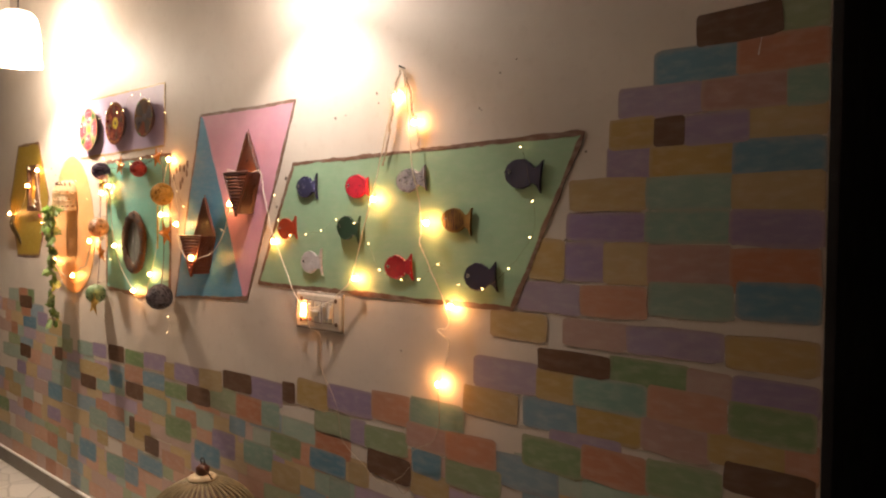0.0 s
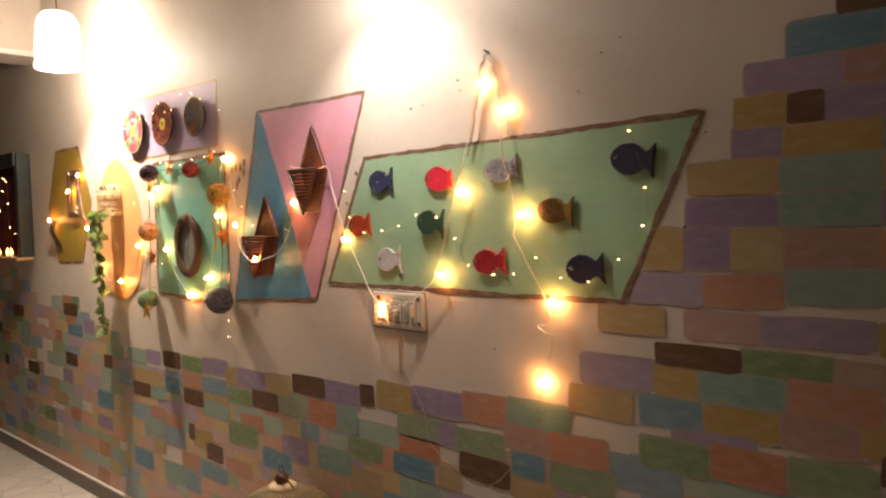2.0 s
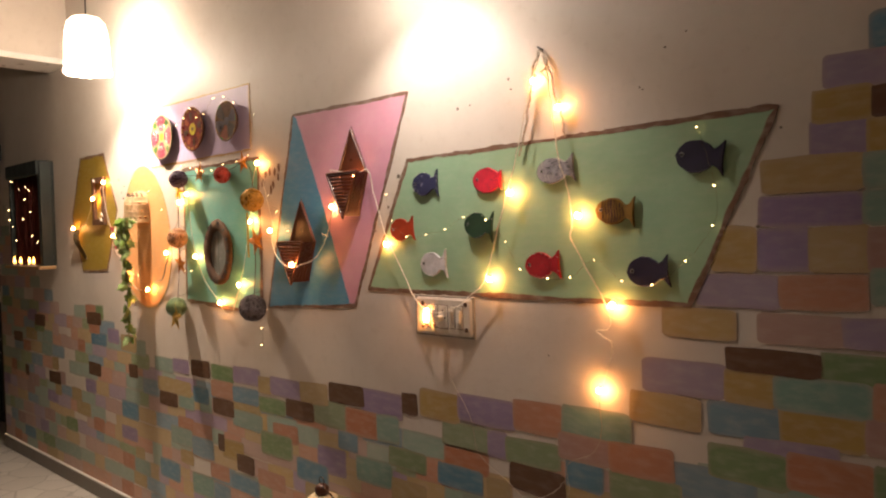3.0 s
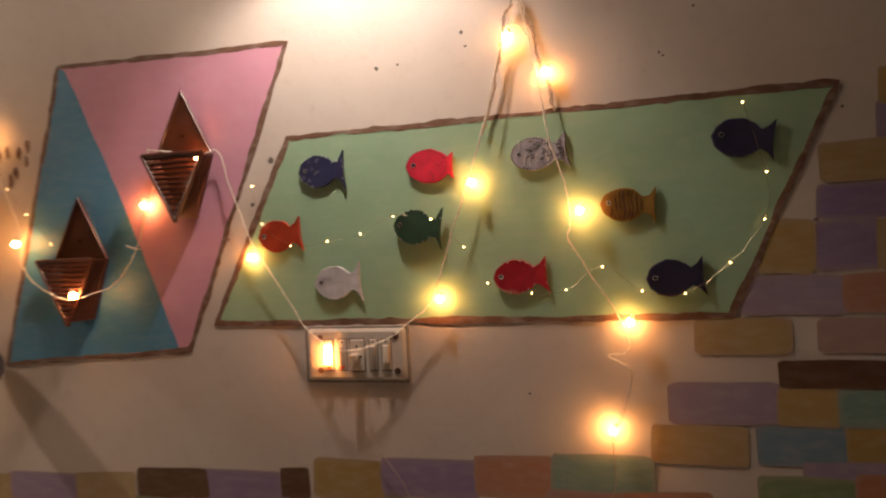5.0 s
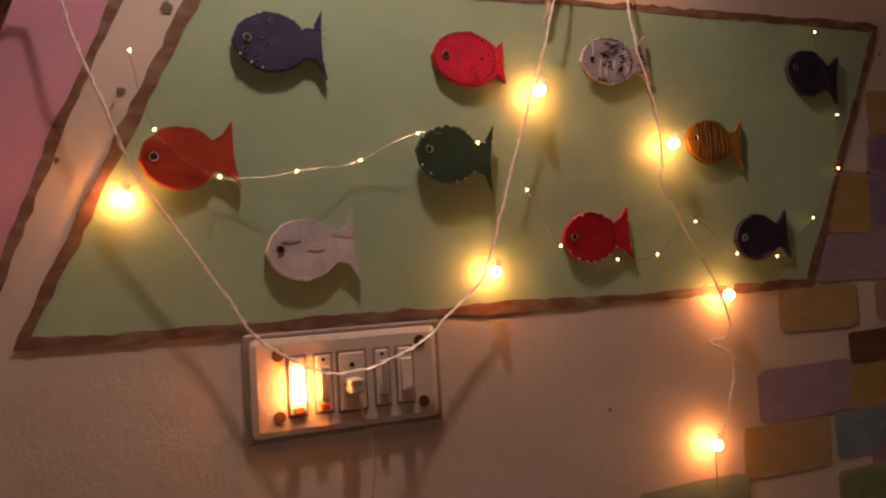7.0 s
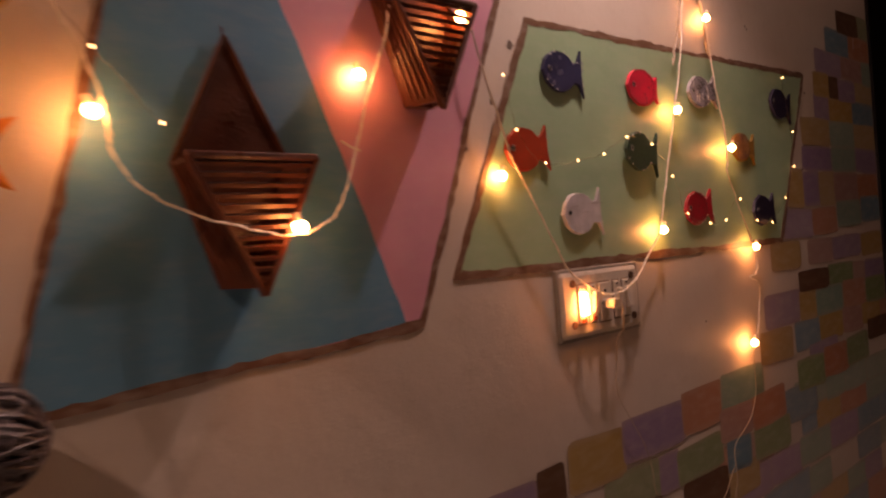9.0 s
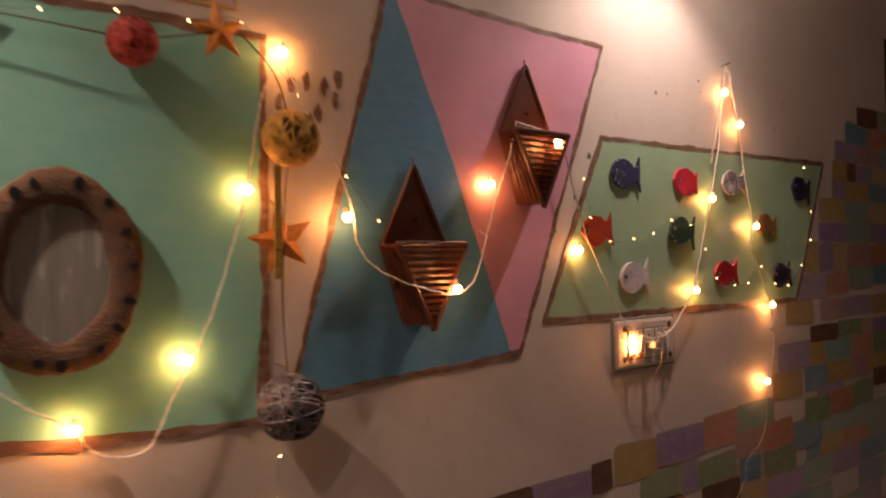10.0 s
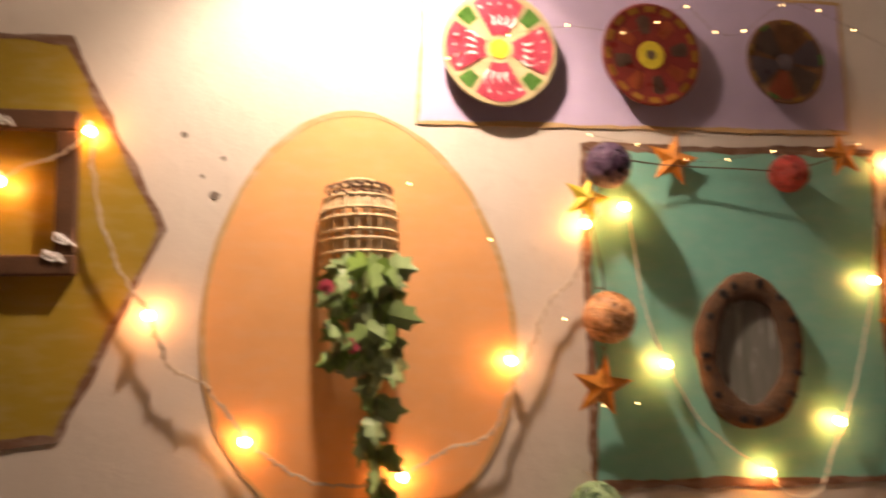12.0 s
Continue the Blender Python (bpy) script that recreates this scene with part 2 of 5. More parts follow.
def part(name, bm, material, parent=None, label="", loc=None, smooth=False):
    """One bmesh as one mesh object under a thing."""
    me = bpy.data.meshes.new(name)
    bmesh.ops.recalc_face_normals(bm, faces=bm.faces)
    if smooth:
        for f in bm.faces:
            f.smooth = True
    bm.to_mesh(me)
    bm.free()
    me.materials.append(MAT[material] if isinstance(material, str) else material)
    ob = new(name, me)
    ob.parent = parent
    if loc:
        ob.location = loc
    if label:
        tagged(ob, label)
    return ob


def thing(name, loc, label, category, group="", kind=""):
    ob = new(name)
    ob.location = loc
    ob.empty_display_size = 0.05
    return tagged(ob, label, category, group, kind)


def box(bm, x0, x1, y0, y1, z0, z1, bevel=0.0):
    m = Matrix.Translation(((x0 + x1) / 2, (y0 + y1) / 2, (z0 + z1) / 2)) @ Matrix.Diagonal((x1 - x0, y1 - y0, z1 - z0, 1))
    r = bmesh.ops.create_cube(bm, size=1, matrix=m)
    if bevel:
        edges = list({e for v in r["verts"] for e in v.link_edges})
        bmesh.ops.bevel(bm, geom=edges, offset=bevel, segments=2, affect="EDGES", profile=0.5)
    return bm


def boxed(*a, bevel=0.0):
    return box(bmesh.new(), *a, bevel=bevel)


def prism(bm, pts, y_back, y_front, inset=0.0):
    """A flat outline in x and z, as a slab from y_back to y_front."""
    back = [bm.verts.new((x, y_back, z)) for x, z in pts]
    cx, cz = sum(p[0] for p in pts) / len(pts), sum(p[1] for p in pts) / len(pts)
    k = 1 - inset
    front = [bm.verts.new((cx + (x - cx) * k, y_front, cz + (z - cz) * k)) for x, z in pts]
    bm.faces.new(front)
    bm.faces.new(back[::-1])
    for i in range(len(pts)):
        j = (i + 1) % len(pts)
        bm.faces.new((back[i], back[j], front[j], front[i]))
    return bm


def rough_outline(pts, step=0.02, jitter=0.002, seed=0):
    r = random.Random(seed)
    out = []
    for i, (x0, z0) in enumerate(pts):
        x1, z1 = pts[(i + 1) % len(pts)]
        n = max(1, int(math.hypot(x1 - x0, z1 - z0) / step))
        for k in range(n):
            f = k / n
            out.append((x0 + (x1 - x0) * f + r.uniform(-jitter, jitter), z0 + (z1 - z0) * f + r.uniform(-jitter, jitter)))
    return out


def stroke(bm, pts, width, y_front, closed=True, seed=0, jitter=0.35):
    """A hand-painted line along an outline, of uneven width."""
    r = random.Random(seed)
    n = len(pts)
    rows = []
    w, off = width, 0.0
    for i in range(n):
        a = pts[(i - 1) % n] if closed or i else pts[0]
        c = pts[(i + 1) % n] if closed or i < n - 1 else pts[-1]
        d = Vector((c[0] - a[0], c[1] - a[1])).normalized()
        w = 0.6 * w + 0.4 * width * (1 + r.uniform(-jitter, jitter) * 2.0)
        off = 0.8 * off + 0.2 * r.uniform(-0.5, 0.5) * width
        nx, nz = -d.y, d.x
        x, z = pts[i]
        rows.append([bm.verts.new((x + nx * s, y, z + nz * s)) for s, y in ((-w / 2 + off, 0.0), (-w / 2 + off, y_front), (w / 2 + off, y_front), (w / 2 + off, 0.0))])
    for i in range(n if closed else n - 1):
        a, b = rows[i], rows[(i + 1) % n]
        for k in range(3):
            bm.faces.new((a[k], a[k + 1], b[k + 1], b[k]))
    return bm


def tube(bm, pts, radius, sides=6, closed=False):
    """A round rod along points, with its width at each point if radius is a list."""
    pts = [Vector(p) for p in pts]
    rings = []
    n = len(pts)
    up = Vector((0.13, 0.97, 0.2)).normalized()
    for i, p in enumerate(pts):
        a = pts[i - 1] if i or closed else pts[0]
        c = pts[(i + 1) % n] if i < n - 1 or closed else pts[-1]
        d = (c - a)
        d = d.normalized() if d.length > 1e-9 else Vector((0, 0, 1))
        u = d.cross(up)
        u = u.normalized() if u.length > 1e-4 else d.orthogonal().normalized()
        v = d.cross(u)
        rad = radius[i] if isinstance(radius, (list, tuple)) else radius
        rings.append([bm.verts.new(p + rad * (math.cos(k * math.tau / sides) * u + math.sin(k * math.tau / sides) * v)) for k in range(sides)])
    for i in range(n if closed else n - 1):
        a, b = rings[i], rings[(i + 1) % n]
        for k in range(sides):
            bm.faces.new((a[k], a[(k + 1) % sides], b[(k + 1) % sides], b[k]))
    if not closed:
        bm.faces.new(rings[0][::-1])
        bm.faces.new(rings[-1])
    return bm


def smooth_path(pts, per=6):
    """A Catmull-Rom line through points."""
    pts = [Vector(p) for p in pts]
    q = [2 * pts[0] - pts[1], *pts, 2 * pts[-1] - pts[-2]]
    out = []
    for i in range(1, len(q) - 2):
        for k in range(per):
            t = k / per
            a, b, c, d = q[i - 1:i + 3]
            out.append(0.5 * (2 * b + (c - a) * t + (2 * a - 5 * b + 4 * c - d) * t * t + (3 * b - a - 3 * c + d) * t ** 3))
    return out + [pts[-1]]


def lathe(bm, profile, segs=32, axis="z"):
    """A turned form from (radius, height) pairs."""
    rings = []
    for r, h in profile:
        ring = []
        for k in range(segs):
            a = k * math.tau / segs
            c, s = r * math.cos(a), r * math.sin(a)
            ring.append(bm.verts.new((c, s, h) if axis == "z" else (c, h, s)))
        rings.append(ring)
    for a, b in zip(rings, rings[1:]):
        for k in range(segs):
            bm.faces.new((a[k], a[(k + 1) % segs], b[(k + 1) % segs], b[k]))
    return bm


def disc(bm, x, y, z, rx, rz, depth=0.002, n=20, turn=0.0):
    c, s = math.cos(turn), math.sin(turn)
    pts = []
    for k in range(n):
        a = -k * math.tau / n
        u, w = rx * math.cos(a), rz * math.sin(a)
        pts.append((x + u * c - w * s, z + u * s + w * c))
    return prism(bm, pts, y, y - depth, 0.06)


def ball_bm(r, sub=2, loc=(0, 0, 0)):
    bm = bmesh.new()
    bmesh.ops.create_icosphere(bm, subdivisions=sub, radius=r, matrix=Matrix.Translation(loc))
    return bm


# ---- the room ----
X_LEFT, X_RIGHT, CEIL = -5.62, -0.10, 2.75
wall = part("wall_north", boxed(X_LEFT, X_RIGHT, 0, 0.16, 0, CEIL), "plaster")
tagged(wall, "cream plaster wall with hand-painted panels and bricks", "wall", kind="structure")
wall_far = part("wall_door_side", boxed(0.85, 2.0, 0, 0.16, 0, CEIL), "plaster")
tagged(wall_far, "plain cream plaster wall beside the dark doorway", "wall", kind="structure")
lintel = part("wall_lintel", boxed(X_RIGHT, 0.85, 0, 0.16, 2.1, CEIL), "plaster")
tagged(lintel, "cream plaster wall above the dark doorway", "wall", kind="structure")
# unseen walls that close the room, coloured dark to bounce little light
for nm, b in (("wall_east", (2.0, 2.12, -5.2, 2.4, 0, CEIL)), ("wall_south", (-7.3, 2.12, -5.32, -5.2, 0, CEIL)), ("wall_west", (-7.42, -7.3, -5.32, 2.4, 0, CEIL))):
    tagged(part(nm, boxed(*b), "low_bounce_wall"), "plain brown-washed wall closing the room", "wall", kind="structure")
# next room's walls: their darkness is put into the colour
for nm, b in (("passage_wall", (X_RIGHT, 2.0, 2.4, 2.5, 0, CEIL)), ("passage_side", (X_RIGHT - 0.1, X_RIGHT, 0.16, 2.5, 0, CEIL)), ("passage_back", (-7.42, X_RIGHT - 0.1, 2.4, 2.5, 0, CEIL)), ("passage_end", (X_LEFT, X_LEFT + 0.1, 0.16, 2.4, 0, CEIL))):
    tagged(part(nm, boxed(*b), "dark"), "wall of the next room, coloured near-black as if unlit", "wall", kind="structure")
# lining added to black out the jamb, which the lamps would light
lining = part("dark_jamb_lining", boxed(X_RIGHT + 0.0005, X_RIGHT + 0.02, -0.004, 0.17, 0, 2.1, bevel=0.002), "dark")
tagged(lining, "lining added over the jamb, near-black to keep the doorway dark", "door frame", kind="structure")
tagged(part("floor", boxed(-7.42, 2.12, -5.32, 2.5, -0.1, 0), "floor"), "pale broken-marble floor with grey joints", "floor", kind="structure")
tagged(part("ceiling", boxed(-7.42, 2.12, -5.32, 2.5, CEIL, CEIL + 0.12), "ceiling"), "plain off-white ceiling", "ceiling", kind="structure")
beam = part("ceiling_beam", boxed(-4.55, -4.31, -5.2, 0, 2.36, CEIL), "plaster")
tagged(beam, "cream plaster ceiling beam with a white lower edge", "beam", kind="structure")
part("beam_trim", boxed(-4.56, -4.295, -5.2, -0.001, 2.325, 2.36, bevel=0.006), "white_trim", beam, "white painted strip under the beam")
skirt = part("baseboard", boxed(X_LEFT, X_RIGHT, -0.016, 0, 0, 0.075, bevel=0.003), "skirting")
tagged(skirt, "dark grey stone skirting along the painted wall", "skirting", kind="structure")
part("top_edge", boxed(X_LEFT, X_RIGHT, -0.013, 0, 0.075, 0.082), "white_trim", skirt, "pale line of plaster above the skirting")

# ---- painted panels on the wall ----
PAINT = 0.0016


def painted_panel(outline, material, line_width=0.02, line="brown", seed=1, label="", name="painted_panel", step=0.014, jitter=0.0009):
    pts = rough_outline(outline, step, jitter, seed)
    p = part(name, prism(bmesh.new(), pts, 0.0, -PAINT), material, wall, label)
    part("painted_border", stroke(bmesh.new(), pts, line_width, -PAINT - 0.0005, True, seed + 9), line, p)
    return p


painted_panel([(-1.69, 1.588), (-0.612, 1.606), (-0.804, 1.188), (-1.886, 1.189)], "green", 0.0125, seed=3, label="sea-green painted panel with a brown brushed border")
P_TL, P_TR, P_BR, P_BL = (-2.267, 1.797), (-1.682, 1.794), (-1.955, 1.131), (-2.458, 1.10)
painted_panel([P_TL, P_TR, P_BR, P_BL], "pink", 0.011, seed=5, label="pink and blue painted panel with a brown border")
blue = [P_TL, (-2.252, 1.789), (-2.126, 1.50), (-1.985, 1.135), P_BL]
part("painted_half", prism(bmesh.new(), rough_outline([(x + 0.003, z) for x, z in blue], 0.03, 0.0015, 4), 0.0, -PAINT - 0.0003), "blue", wall, "blue painted half of the two-coloured panel")
painted_panel([(-3.345, 1.96), (-2.543, 1.955), (-2.545, 1.703), (-3.362, 1.697)], "lilac", 0.007, "goldline", seed=7, label="lilac painted panel with an ochre outline")
painted_panel([(-3.073, 1.662), (-2.497, 1.668), (-2.505, 1.07), (-3.08, 1.098)], "mint", 0.015, seed=11, label="mint green painted panel with a brown border")
EGG = []
for k in range(48):
    a = k * math.tau / 48
    zz = math.cos(a)
    half = 0.243 * math.sin(a)
    EGG.append((-3.455 + half * (1 - 0.10 * zz) - 0.008 * zz, 1.378 + 0.33 * zz))
painted_panel(EGG, "peach", 0.008, "goldline", seed=13, label="peach painted egg shape with an ochre outline", step=0.05, jitter=0.001)
painted_panel([(-4.186, 1.806), (-3.892, 1.806), (-3.756, 1.517), (-3.895, 1.213), (-4.205, 1.205), (-4.325, 1.502)], "yellow", 0.012, seed=17, label="mustard yellow painted hexagon with a brown outline")

part("plaster_crack", stroke(bmesh.new(), [(-0.200, 1.825), (-0.208, 1.800), (-0.204, 1.785), (-0.221, 1.770), (-0.224, 1.750), (-0.228, 1.726)], 0.0025, -0.0016, False, 3, 0.8), "white_trim", wall, "pale crack in the plaster")
# brown dabs of paint and chips in the plaster
for i, (x, z, s) in enumerate([(-2.452, 1.600, 0.012), (-2.425, 1.609, 0.013), (-2.393, 1.605, 0.012), (-2.366, 1.620, 0.015), (-2.474, 1.569, 0.011), (-2.404, 1.561, 0.012), (-2.420, 1.541, 0.014), (-2.372, 1.585, 0.012)]):
    r = random.Random(i)
    pts = [(x + s * r.uniform(0.35, 0.7) * math.cos(a), z + s * r.uniform(0.9, 1.5) * math.sin(a)) for a in [-k * math.tau / 9 for k in range(9)]]
    part("paint_dab", prism(bmesh.new(), pts, 0, -0.0012), "brown", wall)
CHIPS = [(-1.297, 1.773, 0.007), (-1.481, 1.718, 0.008), (-1.435, 1.722, 0.005), (-0.915, 1.693, 0.005), (-1.189, 1.038, 0.005), (-1.733, 1.542, 0.014), (-1.783, 1.450, 0.008), (-1.846, 1.375, 0.006), (-0.652, 1.362, 0.007),
         (-0.629, 1.343, 0.006), (-0.603, 1.564, 0.005), (-0.85, 1.774, 0.005), (-0.908, 1.687, 0.004), (-3.681, 1.571, 0.012), (-3.727, 1.664, 0.008), (-3.668, 1.629, 0.007), (-3.70, 1.60, 0.005), (-0.80, 1.80, 0.004), (-1.29, 1.745, 0.005)]
for i, (x, z, s) in enumerate(CHIPS):
    r = random.Random(40 + i)
    pts = [(x + s * r.uniform(0.35, 0.8) * math.cos(a), z + s * r.uniform(0.35, 0.8) * math.sin(a)) for a in [-k * math.tau / 8 for k in range(8)]]
    part("plaster_chip", prism(bmesh.new(), pts, 0, -0.0008), "hole", wall)

# ---- pendant lamps ----


def pendant_lamp(x, y, z0):
    lamp = thing("pendant_lamp", (x, y, z0), "white fabric pendant lamp with a fringed rim, switched on", "lamp", "pendant lamps along the wall")
    prof = [(0.093, 0.0), (0.092, 0.05), (0.089, 0.12), (0.084, 0.17), (0.075, 0.20), (0.056, 0.22), (0.030, 0.228)]
    shade = part("shade", lathe(bmesh.new(), prof, 40), "shade", lamp, "white pleated fabric shade", smooth=True)
    bm = bmesh.new()
    r = random.Random(5)
    for k in range(72):
        a = k * math.tau / 72
        c, s = math.cos(a), math.sin(a)
        tube(bm, [(0.093 * c, 0.093 * s, 0.006), (0.096 * c, 0.096 * s, -0.008), (0.096 * c + r.uniform(-0.003, 0.003), 0.096 * s, -0.016 - r.uniform(0, 0.008))], 0.0022, 4)
    part("fringe", bm, "shade", shade, "short white thread fringe")
    bm = bmesh.new()
    for k in range(10):
        disc(bm, 0.02 * math.cos(k * 2.4) * k / 5, -0.0865, 0.165 + 0.012 * math.sin(k * 1.7), 0.003, 0.003, 0.002, 8)
    part("embroidery", bm, "grey_rod", shade, "tiny stitched flowers")
    part("bulb", ball_bm(0.018, 2, (0, 0, 0.095)), "bulb_base", lamp, "round bulb")
    part("cord", tube(bmesh.new(), [(0, 0, 0.22), (0, 0, CEIL - z0 - 0.02)], 0.003, 8), "black", lamp)
    part("ceiling_cup", lathe(bmesh.new(), [(0.001, CEIL - z0 - 0.035), (0.03, CEIL - z0 - 0.03), (0.04, CEIL - z0), (0.001, CEIL - z0)], 20), "white_trim", lamp)
    return lamp


first_lamp = pendant_lamp(-3.425, -0.247, 2.125)
copy_thing(first_lamp, Matrix.Translation((-1.53, -0.247, 2.125)))

# ---- fish ----
FISH_COLOURS = {
    "navy": (0.018, 0.022, 0.075), "red": (0.72, 0.025, 0.06), "silver": (0.40, 0.38, 0.42), "ink": (0.016, 0.014, 0.045), "orange": (0.40, 0.042, 0.012),
    "green": (0.020, 0.060, 0.030), "tiger": (0.25, 0.14, 0.02), "white": (0.62, 0.60, 0.62), "crimson": (0.42, 0.012, 0.025),
}
for key, col in FISH_COLOURS.items():
    MAT["fish_" + key] = surface("fish_" + key, col, 0.5, 0.3, 40, 240, 0.35, 0.0015)
MAT["sequin"] = surface("sequin_steel", (0.26, 0.27, 0.36), 0.3, 0.2, metal=0.4)
MAT["ring_white"] = surface("bead_white", (0.75, 0.73, 0.70), 0.4, 0.1)


def ring_bm(bm, x, y, z, r, w=0.0008):
    return tube(bm, [(x + r * math.cos(k * math.tau / 12), y, z + r * math.sin(k * math.tau / 12)) for k in range(12)], w, 5, closed=True)


def fish(x, z, w, h, colour, label, tilt=0.0, stand=0.004, detail="", seed=0, tail_h=1.0, slim=0.66, body=0.74):
    """A felt fish cut-out that looks to the left, held off the wall by a pad."""
    f = thing("fish_ornament", (x, -stand, z), label, "fish", "fish ornaments on the green panel")
    f.rotation_euler = (0, radians(tilt), 0)
    r = random.Random(seed)
    bl, bh = w * body, h * 0.5
    cx = -w / 2 + bl / 2
    top, low = [], []
    n = 13
    for k in range(n + 1):
        u = k / n
        e = math.sin(math.pi * min(1, u * 0.86 + 0.03)) ** 0.58
        px = -w / 2 + bl * u
        top.append((px, bh * e * 0.98 + r.uniform(-1, 1) * 0.0013))
        low.append((px, -bh * e * 1.0 + r.uniform(-1, 1) * 0.0008))
    th = bh * tail_h
    tail = [(w * (body - 0.47), bh * 0.50), (w * (0.5 * body - 0.01), max(bh * 0.42, th * slim)), (w * 0.47, th * 1.06), (w * 0.462, th * 0.55), (w * 0.452, 0.0), (w * 0.466, -th * 0.5), (w * 0.50, -th * 1.06), (w * (0.5 * body + 0.02), -max(bh * 0.42, th * slim)), (w * (body - 0.47), -bh * 0.48)]
    outline = top[1:] + tail + low[1:][::-1] + [(-w / 2 - 0.001, 0.0)]
    bm = bmesh.new()
    prism(bm, outline[::-1], 0.0, -0.006, 0.03)
    part("body", bm, "fish_" + colour, f)
    part("pad", boxed(cx - 0.016, cx + 0.016, 0.0, stand, -0.016, 0.016), "black", f, "dark backing pad against the wall")
    ex, ez = -w / 2 + bl * 0.2, h * 0.03
    bm = bmesh.new()
    disc(bm, ex, -0.0058, ez, h * 0.07, h * 0.07, 0.0015)
    eye = part("eye", bm, "black", f)
    part("eye_ring", ring_bm(bmesh.new(), ex, -0.0070, ez, h * 0.06, 0.0005), "ring_white", eye)

    def inside(px, pz):
        return ((px - cx) / (bl * 0.46)) ** 2 + (pz / (bh * 0.85)) ** 2 < 1

    if detail == "rings":
        for k in range(22):
            px, pz = r.uniform(-w / 2, w * 0.48), r.uniform(-bh, bh)
            if (inside(px, pz) or (px > w * 0.36 and abs(pz) < bh * 0.6)) and math.hypot(px - ex, pz - ez) > 0.008:
                part("sequin", ring_bm(bmesh.new(), px, -0.0064, pz, r.uniform(0.0022, 0.0036), 0.0005), "sequin", f)
    elif detail == "dots":
        mat = "black" if colour in ("red", "silver", "crimson") else "ring_white"
        bm = bmesh.new()
        for k in range(40):
            u = k / 40 * math.tau
            disc(bm, cx + bl * 0.475 * math.cos(u), -0.0058, bh * 0.90 * math.sin(u), 0.0011, 0.0011, 0.0012, 6)
        for k in range(26):
            px, pz = r.uniform(-0.1 * w, w * 0.44), r.uniform(-bh, bh)
            if inside(px, pz) or abs(pz) < bh * 0.3:
                disc(bm, px, -0.0058, pz, 0.0011, 0.0011, 0.0012, 6)
        part("dots", bm, mat, f)
    if detail == "stripes":
        for k in range(8):
            px = -w / 2 + bl * (0.27 + 0.10 * k + r.uniform(-0.02, 0.02))
            hh = bh * 0.86 * math.sqrt(max(0.05, 1 - ((px - cx) / (bl * 0.5)) ** 2))
            pts = [(px + 0.0022 * math.sin(3 * q / 4), -hh + 2 * hh * q / 8) for q in range(9)]
            bm = stroke(bmesh.new(), pts, 0.0026, -0.0072, False, k + seed, 1.0)
            part("stripe", bm, "cane_dark", f)
    if colour == "silver":
        for k in range(95):
            px, pz = cx + r.uniform(-0.5, 0.72) * bl, r.uniform(-0.95, 0.95) * bh
            if inside(px, pz) and px > cx - 0.1 * bl or (px > w * 0.30 and abs(pz) < bh * 0.55) or (inside(px, pz) and abs(pz) > 0.55 * bh):
                L = r.uniform(0.004, 0.010)
                part("stitch", tube(bmesh.new(), [(px - L / 2, -0.0064, pz), (px, -0.0070, pz + r.uniform(-0.001, 0.001)), (px + L / 2, -0.0064, pz)], 0.0007, 4), "black", f)
    if colour in ("silver", "white", "crimson", "green", "navy"):
        for px, pz in outline[::2]:
            if r.random() < 0.7:
                part("bead", disc(bmesh.new(), px * 0.97, -0.0058, pz * 0.95, 0.0013, 0.0013, 0.0014, 6), "ring_white", f)
    if detail in ("threads",) or colour == "silver":
        for k in range(7 if colour == "silver" else 3):
            px, pz = cx + r.uniform(-0.4, 0.5) * bl, r.uniform(-0.6, 0.6) * bh
            L = r.uniform(0.012, 0.03)
            if colour == "white":
                q = [(px, -0.0066, pz), (px + L, -0.0075, pz + r.uniform(-0.001, 0.001)), (px + 1.6 * L, -0.0066, pz + r.uniform(-0.002, 0.002))]
            else:
                q = [(px, -0.0066, pz - L / 2), (px + r.uniform(-0.004, 0.004), -0.0076, pz), (px + r.uniform(-0.006, 0.006), -0.0066, pz + L / 2)]
            part("thread", tube(bmesh.new(), q, 0.0006 if colour == "silver" else 0.0004, 5), "ring_white" if colour == "silver" else "grey_rod", f)
    return f


fish(-1.612, 1.512, 0.107, 0.070, "navy", "navy blue felt fish dotted with white ring sequins", 0, detail="rings", seed=1, tail_h=1.12, slim=0.5)
fish(-1.374, 1.507, 0.103, 0.071, "red", "bright red felt fish with small black dots", 2, detail="dots", seed=2, tail_h=0.72, slim=0.9, body=0.86)
fish(-1.149, 1.518, 0.116, 0.067, "silver", "silver grey felt fish with white threads and black dots", -4, detail="dots", seed=3)
fish(-0.771, 1.519, 0.114, 0.074, "ink", "dark ink blue felt fish near the panel corner", 8, seed=4)
fish(-1.716, 1.379, 0.104, 0.071, "orange", "deep orange felt fish with a black eye", -4, seed=5)
fish(-1.403, 1.383, 0.106, 0.074, "green", "dark bottle green felt fish with sequins", 6, stand=0.011, seed=6, tail_h=1.1, slim=0.5)
fish(-0.982, 1.407, 0.107, 0.066, "tiger", "yellow felt fish with black tiger stripes", 4, detail="stripes", seed=7, tail_h=1.05, slim=0.55)
fish(-1.586, 1.274, 0.108, 0.073, "white", "white felt fish with grey stitched threads", -2, detail="threads", seed=8, tail_h=1.1, slim=0.52)
fish(-1.196, 1.275, 0.112, 0.070, "crimson", "crimson felt fish edged with white beads", -3, detail="dots", seed=9)
fish(-0.900, 1.264, 0.109, 0.072, "ink", "dark ink blue felt fish with a white eye", -3, seed=10)

# ---- switchboard ----


